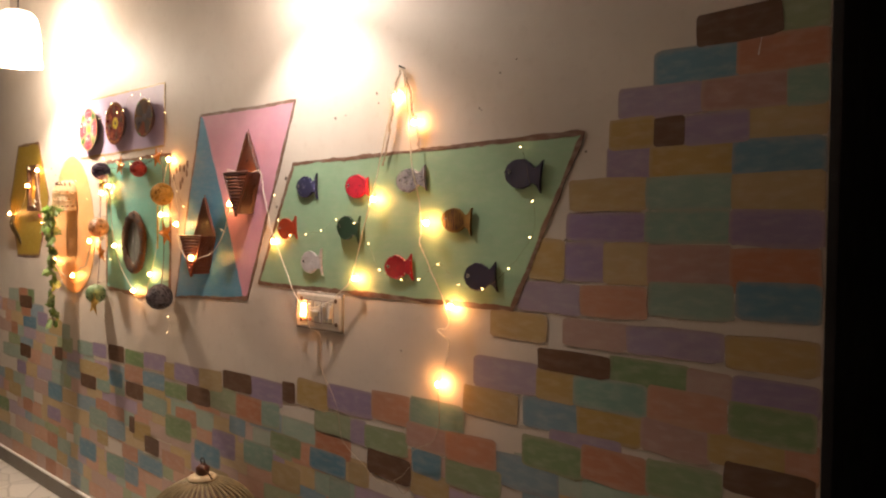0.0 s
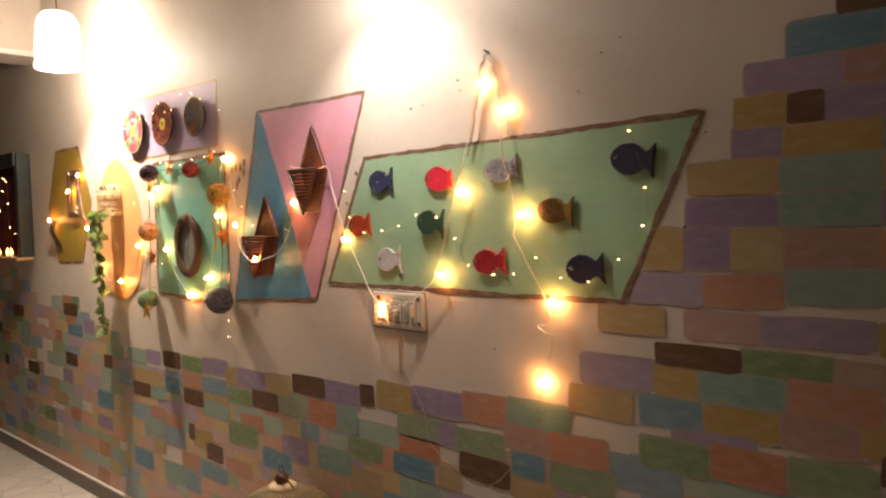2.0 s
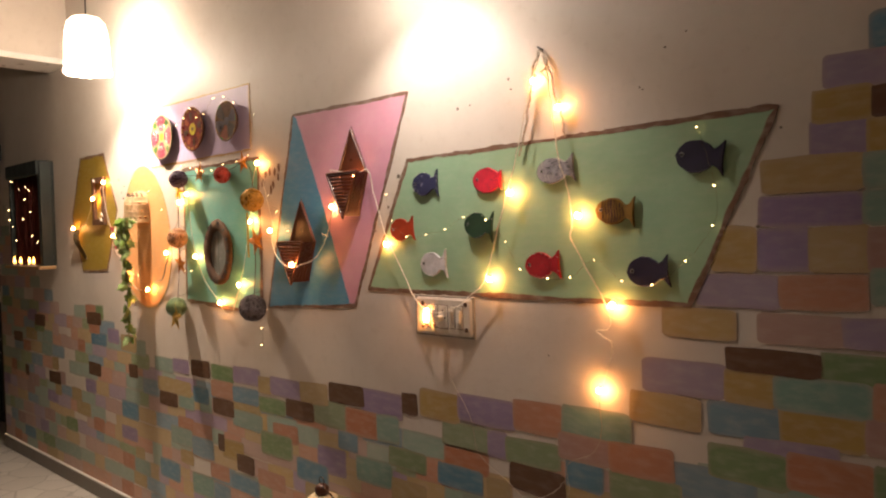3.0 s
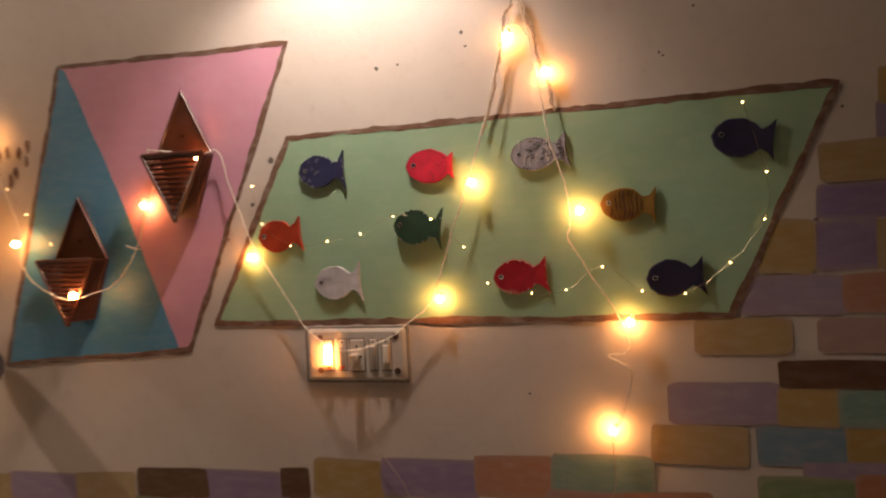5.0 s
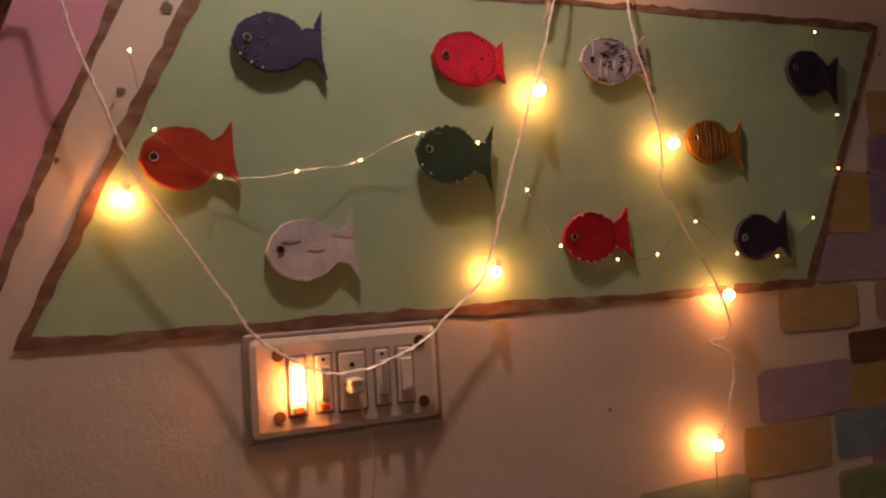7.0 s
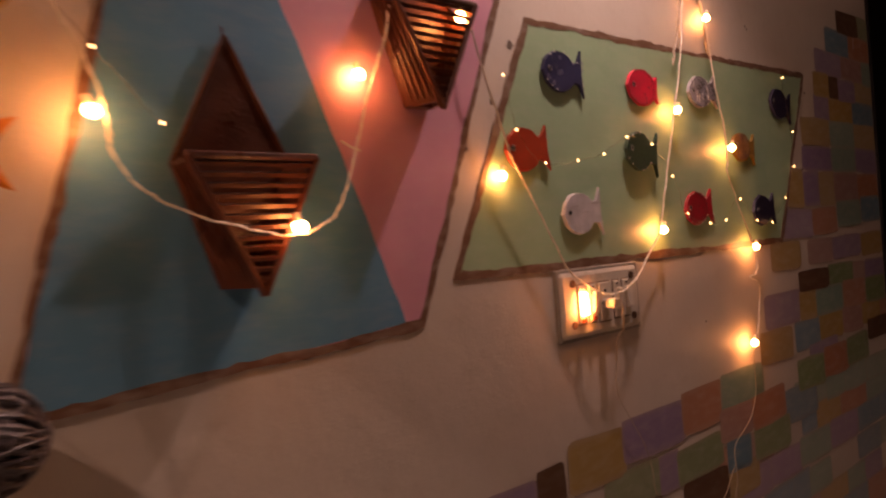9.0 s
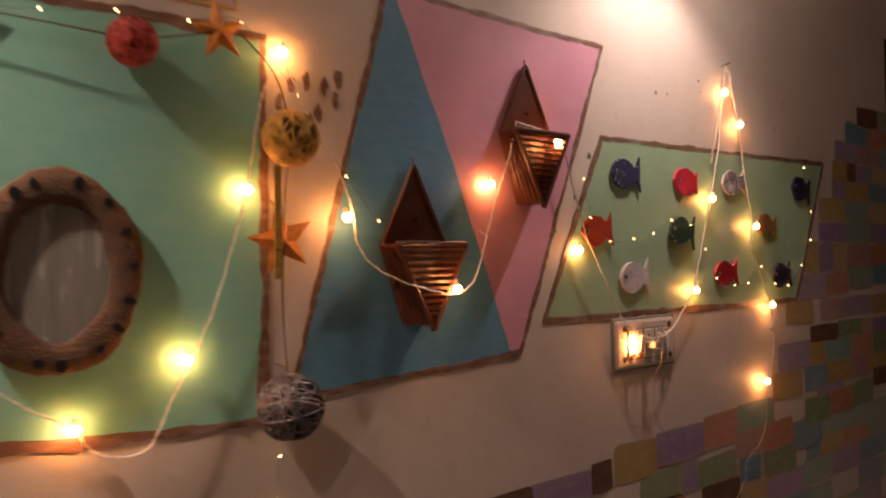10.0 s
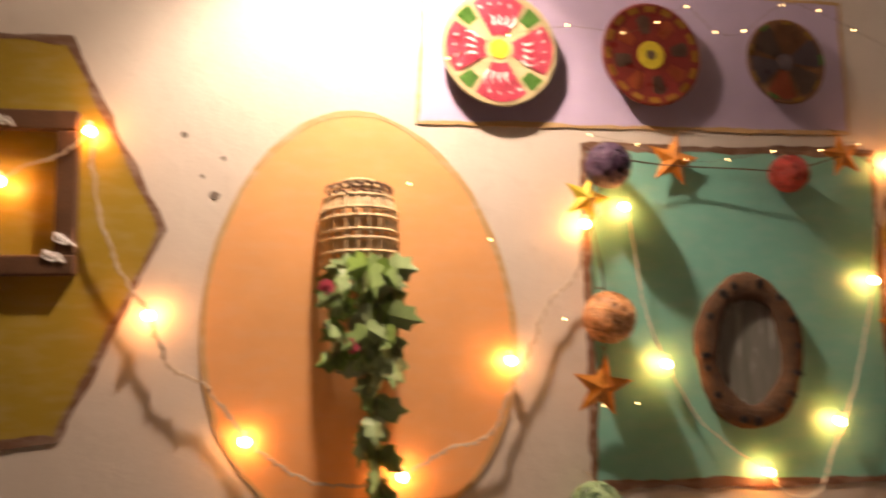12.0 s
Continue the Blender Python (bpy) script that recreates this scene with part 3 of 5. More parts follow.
def switchboard():
    sb = thing("switchboard", (-1.553, 0.012, 1.12), "ivory plastic switchboard with five modules and dark screws", "switchboard")
    body = part("plate", boxed(-0.113, 0.113, -0.022, 0, -0.057, 0.057, bevel=0.009), "switch", sb)
    # grey rim: the shadow at the plate's edge is in its colour
    part("rim", boxed(-0.117, 0.117, -0.018, 0, -0.061, 0.061, bevel=0.003), "grey_rod", sb, "shadowed rim of the back box")
    for x, z in ((-0.080, 0.036), (-0.081, -0.033), (0.089, 0.038), (0.091, -0.035)):
        bm = bmesh.new()
        disc(bm, x, -0.0215, z, 0.0072, 0.0072, 0.002, 16)
        part("screw", bm, "cane_dark", body)
    xs = [(-0.070, -0.051), (-0.039, -0.021), (-0.012, 0.019), (0.032, 0.048), (0.059, 0.078)]
    # a dark slab behind each module takes the place of its shadow
    for i, (a, b) in enumerate(xs):
        if i == 2:
            part("shade_frame", boxed(a - 0.0025, b + 0.0025, -0.0228, -0.021, -0.037, 0.035), "module_shade", sb, "dark frame standing in for the shadow round the module")
            m = part("socket", boxed(a, b, -0.026, -0.021, -0.034, 0.032, bevel=0.002), "switch", sb)
            for hx, hz in ((0.0, 0.018), (-0.008, -0.004), (0.008, -0.004)):
                bm = bmesh.new()
                disc(bm, (a + b) / 2 + hx, -0.0258, hz, 0.003, 0.003, 0.001, 10)
                part("socket_hole", bm, "black", m)
        else:
            part("shade_frame", boxed(a - 0.0022, b + 0.0022, -0.0228, -0.021, -0.0352, 0.0345), "module_shade", sb, "dark frame standing in for the shadow round the module")
            m = part("switch", boxed(a, b, -0.026, -0.021, -0.032, 0.032, bevel=0.002), "switch", sb)
            bm = boxed(a + 0.003, b - 0.003, -0.034, -0.025, -0.018, 0.020, bevel=0.002)
            bmesh.ops.rotate(bm, verts=bm.verts, cent=((a + b) / 2, -0.028, 0), matrix=Matrix.Rotation(radians(7 if i % 2 else -7), 3, "X"))
            part("rocker", bm, "lit_rocker" if i == 0 else "switch", m, "glowing lit rocker" if i == 0 else "")
            bm = bmesh.new()
            disc(bm, (a + b) / 2, -0.0258, 0.027, 0.0022, 0.0022, 0.001, 8)
            part("module_screw", bm, "black", m)
            if i < 2:
                part("indicator", boxed(a + 0.004, b - 0.004, -0.0285, -0.0255, -0.030, -0.023, bevel=0.001), "switch_red", m, "small red indicator")
    plug = part("plug", boxed(-0.007, 0.011, -0.052, -0.026, -0.012, 0.004, bevel=0.004), "switch", sb, "small white two-pin plug")
    return sb


switchboard()

# ---- kite lamps ----


def kite_lamp(x, z, w, label, seed=0, depth=0.058):
    """A wooden wall pocket: a pointed back board, two sides and a slatted front that narrow downward, open above."""
    k = thing("kite_wall_lamp", (x, 0, z), label, "wall lamp", "wooden wall lamps")
    h_up, h_dn = 0.142, 0.140
    half = w / 2
    bm = prism(bmesh.new(), [(0, h_up), (half * 0.92, 0.0), (half * 0.30, -h_dn), (-half * 0.30, -h_dn), (-half * 0.92, 0.0)], -0.004, -0.014, 0.015)
    part("back_board", bm, "terracotta", k)
    bm = bmesh.new()
    edge = [(0, -0.014, h_up), (half * 0.92, -0.014, 0.0)], [(0, -0.014, h_up), (-half * 0.92, -0.014, 0.0)]
    for e in edge:
        tube(bm, e, 0.0035, 6)
    part("edge_moulding", bm, "terracotta", k)
    part("spike", tube(bmesh.new(), [(0, -0.01, h_up - 0.002), (0, -0.01, h_up + 0.012)], 0.0015, 6), "terracotta", k)
    # sides: from the back board out to the front frame
    for s in (-1, 1):
        t0, t1 = Vector((s * half * 0.92, -0.012, 0.0)), Vector((s * half * 1.0, -depth, 0.0))
        b0, b1 = Vector((s * half * 0.30, -0.012, -h_dn)), Vector((s * half * 0.10, -depth, -h_dn))
        bm = bmesh.new()
        off = Vector((s * -0.006, 0, 0))
        q = [t0, t1, b1, b0]
        va, vb = [bm.verts.new(p) for p in q], [bm.verts.new(p + off) for p in q]
        bm.faces.new(va)
        bm.faces.new(vb[::-1])
        for i in range(4):
            j = (i + 1) % 4
            bm.faces.new((va[i], vb[i], vb[j], va[j]))
        side = part("side_board", bm, "terracotta", k)
        for g in range(4):
            f = 0.2 + 0.2 * g
            bm = bmesh.new()
            tube(bm, [t0.lerp(t1, f) + Vector((s * 0.001, 0, -0.006)), b0.lerp(b1, f) + Vector((s * 0.001, 0, 0.006))], 0.0016, 5)
            part("ridge", bm, "terracotta", side)
    # front frame and slats
    fr = bmesh.new()
    a, b, c = Vector((-half, -depth, 0)), Vector((half, -depth, 0)), Vector((0, -depth, -h_dn - 0.008))
    for p, q in ((a, b), (b, c), (c, a)):
        tube(fr, [p, q], 0.0048, 8)
    front = part("front_frame", fr, "terracotta", k)
    for i in range(12):
        f = (i + 0.7) / 13.2
        ww = half * (1 - f) * 0.97
        zz = -f * (h_dn + 0.008)
        bm = boxed(-ww, ww, -0.0035, 0.0035, -0.0024, 0.0024)
        bmesh.ops.rotate(bm, verts=bm.verts, cent=(0, 0, 0), matrix=Matrix.Rotation(radians(20), 3, "X"))
        bmesh.ops.translate(bm, verts=bm.verts, vec=(0, -depth + 0.001, zz))
        part("slat", bm, "terracotta", front)
    return k


kite_lamp(-1.938, 1.567, 0.150, "brown wooden kite wall lamp with slatted front on pink paint", 1)
kite_lamp(-2.222, 1.345, 0.150, "brown wooden kite wall lamp with slatted front on blue paint", 2, depth=0.066)

# ---- oval mirror ----


def oval_mirror():
    m = thing("oval_mirror", (-2.79, 0, 1.307), "oval mirror in a rough brown cork frame", "mirror")
    a, b = 0.083, 0.112
    n, sides = 56, 10
    bm = bmesh.new()
    r = random.Random(3)
    rings = []
    for k in range(n):
        u = k * math.tau / n
        ring = []
        fat = 0.0225 * (1 + 0.10 * math.sin(5 * u) + r.uniform(-0.07, 0.07))
        for q in range(sides):
            v = q * math.tau / sides
            rr = fat * math.cos(v)
            ring.append(bm.verts.new(((a + rr) * math.cos(u), -0.012 - 0.011 * math.sin(v) - r.uniform(0, 0.002), (b + rr) * math.sin(u))))
        rings.append(ring)
    for k in range(n):
        p, q = rings[k], rings[(k + 1) % n]
        for s in range(sides):
            bm.faces.new((p[s], p[(s + 1) % sides], q[(s + 1) % sides], q[s]))
    frame_ob = part("mirror_frame", bm, "cork", m, smooth=True)
    bm = bmesh.new()
    disc(bm, 0, -0.006, 0, a - 0.01, b - 0.01, 0.003, 40)
    part("mirror_glass", bm, "mirror", m, "mirror glass with its pale reflection painted in grey")
    for k in range(15):
        u = k * math.tau / 15 + r.uniform(0, 0.25)
        bm = bmesh.new()
        disc(bm, (a + 0.007) * math.cos(u), -0.020, (b + 0.007) * math.sin(u), r.uniform(0.006, 0.011), r.uniform(0.005, 0.008), 0.0052, 10, u)
        part("knot", bm, "black", frame_ob, "dark pressed knot")
    return m


oval_mirror()

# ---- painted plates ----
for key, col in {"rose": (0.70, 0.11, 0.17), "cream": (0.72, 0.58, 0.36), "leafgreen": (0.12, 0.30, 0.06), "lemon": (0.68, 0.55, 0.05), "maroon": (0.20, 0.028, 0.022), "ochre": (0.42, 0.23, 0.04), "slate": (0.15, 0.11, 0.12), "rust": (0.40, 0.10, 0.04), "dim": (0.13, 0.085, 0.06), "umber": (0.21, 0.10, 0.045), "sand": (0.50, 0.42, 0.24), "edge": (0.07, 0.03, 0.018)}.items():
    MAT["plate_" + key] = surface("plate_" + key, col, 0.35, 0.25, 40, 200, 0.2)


def plate(x, z, r, base, label, style):
    p = thing("painted_plate", (x, 0, z), label, "plate", "painted plates on the lilac panel")
    p.scale = (1, 0.5, 1)
    prof = [(0.001, -0.006), (r * 0.72, -0.006), (r * 0.97, -0.042), (r, -0.046), (r * 0.985, -0.048), (r * 0.93, -0.047), (r * 0.70, -0.040), (0.001, -0.038)]
    part("dish", lathe(bmesh.new(), prof, 48, "y"), base, p, smooth=True)
    # the deep shadow under the rim is put into this side's colour
    part("shaded_side", lathe(bmesh.new(), [(r * 0.74, -0.003), (r * 0.985, -0.041), (r * 1.006, -0.0445), (r * 0.99, -0.0455)], 48, "y"), "plate_edge", p, "turned outside of the dish, darkened for the shadow under its rim", smooth=True)

    def sector(a0, a1, r0, r1, y, bulge=0.0):
        bm = bmesh.new()
        n = 8
        out = [((r1 + bulge * math.sin(math.pi * k / n)) * math.cos(a0 + (a1 - a0) * k / n), (r1 + bulge * math.sin(math.pi * k / n)) * math.sin(a0 + (a1 - a0) * k / n)) for k in range(n + 1)]
        inn = [(r0 * math.cos(a0 + (a1 - a0) * k / n), r0 * math.sin(a0 + (a1 - a0) * k / n)) for k in range(n + 1)]
        front = [bm.verts.new((u, -0.0402 - 0.0085 * max(0, (math.hypot(u, w) / r - 0.70) / 0.27) + y, w)) for u, w in out]
        front2 = [bm.verts.new((u, -0.0402 - 0.0085 * max(0, (math.hypot(u, w) / r - 0.70) / 0.27) + y, w)) for u, w in inn]
        for k in range(n):
            bm.faces.new((front[k], front[k + 1], front2[k + 1], front2[k]))
        bmesh.ops.solidify(bm, geom=bm.faces[:], thickness=0.0008)
        return bm

    def annulus(r0, r1, proud):
        return lathe(bmesh.new(), [(r0, -0.036), (r0, -0.039 - proud), (r1, -0.039 - proud), (r1, -0.036)], 40, "y")

    q = math.tau / 4
    if style == "rose":
        for k in range(4):
            petal = part("petal", sector(k * q - 0.52, k * q + 0.52, r * 0.25, r * 0.88, -0.0012, r * 0.05), "plate_rose", p)
            for s in (-0.36, -0.14, 0.10, 0.33):
                a = k * q + s
                pts = [(rr * r * math.cos(a + 0.16 * math.sin(9 * rr)), -0.0425 - (0.008 * max(0, (rr - 0.7) / 0.27)), rr * r * math.sin(a + 0.16 * math.sin(9 * rr))) for rr in (0.42, 0.52, 0.62, 0.72, 0.80)]
                part("brush_line", tube(bmesh.new(), pts, 0.0029, 5), "ring_white", petal, "thin white brush line")
            part("leaf_mark", sector(k * q + q / 2 - 0.16, k * q + q / 2 + 0.16, r * 0.62, r * 0.9, -0.001), "plate_leafgreen", p)
        part("centre", annulus(0.0005, r * 0.17, 0.002), "plate_lemon", p)
    elif style == "sun":
        for k in range(16):
            a = k * math.tau / 16
            part("rim_dash", sector(a - 0.12, a + 0.13, r * 0.83, r * 0.94, -0.0014), "plate_ochre", p, "broad ochre brush dash")
        part("centre", annulus(r * 0.10, r * 0.27, 0.0025), "plate_lemon", p)
        part("centre_dot", annulus(0.0005, r * 0.10, 0.002), "plate_dim", p)
        for k in range(8):
            a = k * math.tau / 8 + 0.2
            part("petal", sector(a - 0.2, a + 0.2, r * 0.42, r * 0.72, -0.001, r * 0.06), "plate_rust" if k % 2 else "plate_dim", p)
    else:
        cols = ["plate_slate", "plate_umber", "plate_dim", "plate_slate", "plate_rust", "plate_dim"]
        for k in range(6):
            a = k * math.tau / 6 + 0.3
            part("petal", sector(a - 0.42, a + 0.42, r * 0.22, r * 0.85, -0.001, r * 0.05), cols[k], p)
        part("centre", annulus(0.0005, r * 0.2, 0.002), "plate_slate", p)
        for k in range(9):
            a = k * math.tau / 9 + 0.1
            part("rim_dash", sector(a - 0.16, a + 0.12, r * 0.87, r * 0.95, -0.0014), "plate_ochre" if k % 3 else "plate_leafgreen", p)
    return p


plate(-3.224, 1.822, 0.100, "plate_sand", "cream plate painted with pink petals and green leaves", "rose")
plate(-2.948, 1.826, 0.093, "plate_maroon", "maroon plate painted with a yellow sun centre", "sun")
plate(-2.682, 1.827, 0.080, "plate_umber", "brown and slate painted plate with orange marks", "dusk")

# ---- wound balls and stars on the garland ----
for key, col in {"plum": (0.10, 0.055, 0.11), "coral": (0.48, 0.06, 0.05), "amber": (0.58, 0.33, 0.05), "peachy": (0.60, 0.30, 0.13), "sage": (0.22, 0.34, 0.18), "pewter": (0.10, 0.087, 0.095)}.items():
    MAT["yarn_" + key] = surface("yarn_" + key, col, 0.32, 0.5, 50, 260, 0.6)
    # the yarn's colour darkened, as the shade between the strands
    MAT["shaded_core_" + key] = surface("shaded_core_" + key, tuple(0.35 * v for v in col), 0.8, 0.4, 50, 200, 0.6)


def wound_ball(x, y, z, r, yarn, label, seed):
    """A ball wound from many turns of thread; a darkened core gives the gaps their shade."""
    b = thing("thread_ball", (x, y, z), label, "ball", "thread balls of the garland")
    rr = random.Random(seed)
    part("core", ball_bm(r * 0.90, 3), "shaded_core_" + yarn, b, smooth=True)
    ax = Vector((rr.gauss(0, 1), rr.gauss(0, 1), rr.gauss(0, 1))).normalized()
    line = []
    turns, per = 40, 22
    for i in range(turns * per):
        u = ax.orthogonal().normalized()
        v = ax.cross(u)
        a = i * math.tau / per
        if i % per == 0:
            # each turn leans off a little by chance, so that the strands cross unevenly
            tip = Vector((rr.gauss(0, 1), rr.gauss(0, 1), rr.gauss(0, 1))).normalized()
            pace, reach = rr.uniform(0.02, 0.075), r * rr.uniform(0.94, 0.995)
            drift = rr.uniform(-0.4, 0.4)
        lift = drift * r * math.sin(i * 0.013 + seed)
        rad = math.sqrt(reach ** 2 - lift * lift)
        line.append(ax * lift + rad * (math.cos(a) * u + math.sin(a) * v))
        ax = (Matrix.Rotation(pace, 3, tip) @ ax).normalized()
    part("winding", tube(bmesh.new(), line, r * 0.046, 5), "yarn_" + yarn, b)
    part("hook", tube(bmesh.new(), [(0, 0, r * 0.9), (0, 0.3 * -y, r * 1.15), (0, -y - 0.001, r * 1.2)], 0.0012, 5), "copper", b, "thin wire to the wall")
    return b


wound_ball(-3.048, -0.040, 1.622, 0.038, "plum", "dark plum thread ball on the garland", 1)
wound_ball(-2.703, -0.034, 1.616, 0.033, "coral", "coral red thread ball on the garland", 2)
wound_ball(-2.477, -0.047, 1.505, 0.043, "amber", "shiny amber thread ball on the garland", 3)
wound_ball(-3.062, -0.045, 1.370, 0.042, "peachy", "peach orange thread ball on the garland", 4)
wound_ball(-3.098, -0.044, 1.070, 0.043, "sage", "pale sage green thread ball below the mint panel", 5)
wound_ball(-2.486, -0.054, 1.100, 0.050, "pewter", "pewter grey and black thread ball below the panel", 6)


def star(x, y, z, r, material, label, turn=0.0, lean=0.0, seed=0):
    s = thing("star_ornament", (x, y, z), label, "star", "stars of the garland")
    s.rotation_euler = (radians(lean), radians(turn), 0)
    pts = []
    for k in range(10):
        a = -k * math.tau / 10 + math.pi / 2
        rad = r if k % 2 == 0 else r * 0.42
        pts.append((rad * math.cos(a), rad * math.sin(a)))
    bm = bmesh.new()
    rim = [bm.verts.new((u, 0, w)) for u, w in pts]
    f, bk = bm.verts.new((0, -0.010, 0)), bm.verts.new((0, 0.006, 0))
    for k in range(10):
        bm.faces.new((rim[k], rim[(k + 1) % 10], f))
        bm.faces.new((rim[(k + 1) % 10], rim[k], bk))
    part("star_body", bm, material, s)
    part("hanger", tube(bmesh.new(), [(0, 0, r * 0.9), (0, -y * 0.5, r * 1.1), (0, -y - 0.001, r * 1.15)], 0.001, 5), "copper", s, "thin copper wire")
    return s


star(-2.915, -0.014, 1.640, 0.050, "orange_star", "orange glitter star hanging from the garland", 12)
star(-2.577, -0.018, 1.657, 0.046, "orange_star", "orange glitter star at the garland's end", -10)
star(-3.074, -0.030, 1.258, 0.054, "orange_star", "orange glitter star below the peach ball", 8, 10)
star(-2.486, -0.030, 1.350, 0.058, "orange_star", "orange foil star beside the mint panel", -14, 6)
star(-3.082, -0.022, 1.570, 0.044, "yellow_star", "yellow glitter star lit by a bulb", 18)
star(-3.072, -0.064, 1.030, 0.062, "gold", "gold foil star hanging before the sage ball", 5)

# ---- cords of the garland; the top one is added for a shadow line ----


def garland_cord(label, pts):
    c = thing("garland_cord", (0, 0, 0), label, "cord", "garland cords")
    part("twine", tube(bmesh.new(), smooth_path(pts, 7), 0.0013, 6), "cork", c)
    return c


# added dark cord: stands in for the shadow of the thin string
garland_cord("thin brown twine added along the mint panel's top for the string's shadow line", [(-3.075, -0.004, 1.668), (-3.048, -0.036, 1.640), (-2.985, -0.030, 1.632), (-2.915, -0.024, 1.628), (-2.81, -0.030, 1.624), (-2.703, -0.032, 1.622), (-2.63, -0.026, 1.640), (-2.577, -0.020, 1.655), (-2.50, -0.004, 1.665)])
garland_cord("thin brown twine down the mint panel's side", [(-3.048, -0.036, 1.60), (-3.078, -0.030, 1.55), (-3.068, -0.034, 1.46), (-3.062, -0.040, 1.37), (-3.075, -0.034, 1.28), (-3.088, -0.034, 1.18), (-3.098, -0.040, 1.08)])
garland_cord("gold twine between the amber ball and the star", [(-2.545, -0.022, 1.66), (-2.495, -0.034, 1.60), (-2.477, -0.044, 1.51), (-2.484, -0.040, 1.43), (-2.486, -0.036, 1.35), (-2.488, -0.036, 1.24), (-2.486, -0.050, 1.12)])
strap = thing("glitter_strap", (-2.503, -0.052, 1.375), "long gold glitter strap hanging before the orange star", "ornament")
part("strap_band", boxed(-0.006, 0.006, -0.002, 0.0, -0.085, 0.085, bevel=0.0008), "gold", strap)
part("strap_loop", tube(bmesh.new(), [(0, -0.001, 0.084), (0.006, 0.004, 0.096), (0.016, 0.006, 0.108)], 0.0009, 5), "copper", strap)

# ---- basket with ivy ----


def ivy_basket():
    k = thing("wall_basket", (-3.462, 0, 1.45), "woven cane wall basket with an arched top and trailing ivy", "basket")
    w, top = 0.061, 0.145
    rows, cols = 13, 22

    def at(u, v):
        # u across from -1 to 1, v up from 0 to 1; a half-round pocket with a rounded top
        z = v * top
        squeeze = 1.0 if v < 0.55 else math.sqrt(max(0.0, 1 - ((v - 0.55) / 0.47) ** 2))
        a = u * math.pi / 2
        return Vector((w * squeeze * math.sin(a), -0.006 - 0.082 * squeeze * math.cos(a), z))

    # the open weave: solid rows of cane with a row of gaps between each pair
    bm = bmesh.new()
    grid = [[bm.verts.new(at(-1 + 2 * c / cols, r / rows)) for c in range(cols + 1)] for r in range(rows + 1)]
    for r in range(rows):
        for c in range(cols):
            if r % 3 == 1 and c % 2 == (r // 3) % 2 and 0 < c < cols - 1:
                continue
            bm.faces.new((grid[r][c], grid[r][c + 1], grid[r + 1][c + 1], grid[r + 1][c]))
    bmesh.ops.solidify(bm, geom=bm.faces[:], thickness=0.0024)
    shell = part("basket_shell", bm, "cane", k, "pale cane weave with rows of gaps")
    for v in (0.0, 0.075, 0.175, 0.31, 0.40, 0.54, 0.63, 0.77, 0.86, 0.97):
        pts = [at(-1 + 2 * c / 24, v) + Vector((0, -0.0022, 0)) for c in range(25)]
        part("cane_band", tube(bmesh.new(), pts, 0.0024, 6), "cane", shell)
    for c in range(0, cols + 1, 2):
        u = -1 + 2 * c / cols
        pts = [at(u, v) + Vector((0, -0.0026, 0)) for v in (0.0, 0.2, 0.4, 0.6, 0.78)]
        part("weave", tube(bmesh.new(), pts, 0.0017, 5), "cane", shell)
    # dark loops under the arched top
    for c in range(8):
        u = -0.78 + 1.56 * c / 7
        p = at(u, 0.86)
        loop = [p + Vector((0.0078 * math.cos(q * math.tau / 10), -0.005, 0.0078 * math.sin(q * math.tau / 10))) for q in range(10)]
        part("loop", tube(bmesh.new(), loop, 0.0026, 5, closed=True), "cane_dark", shell, "burnt cane loop")
    return k


ivy_basket()


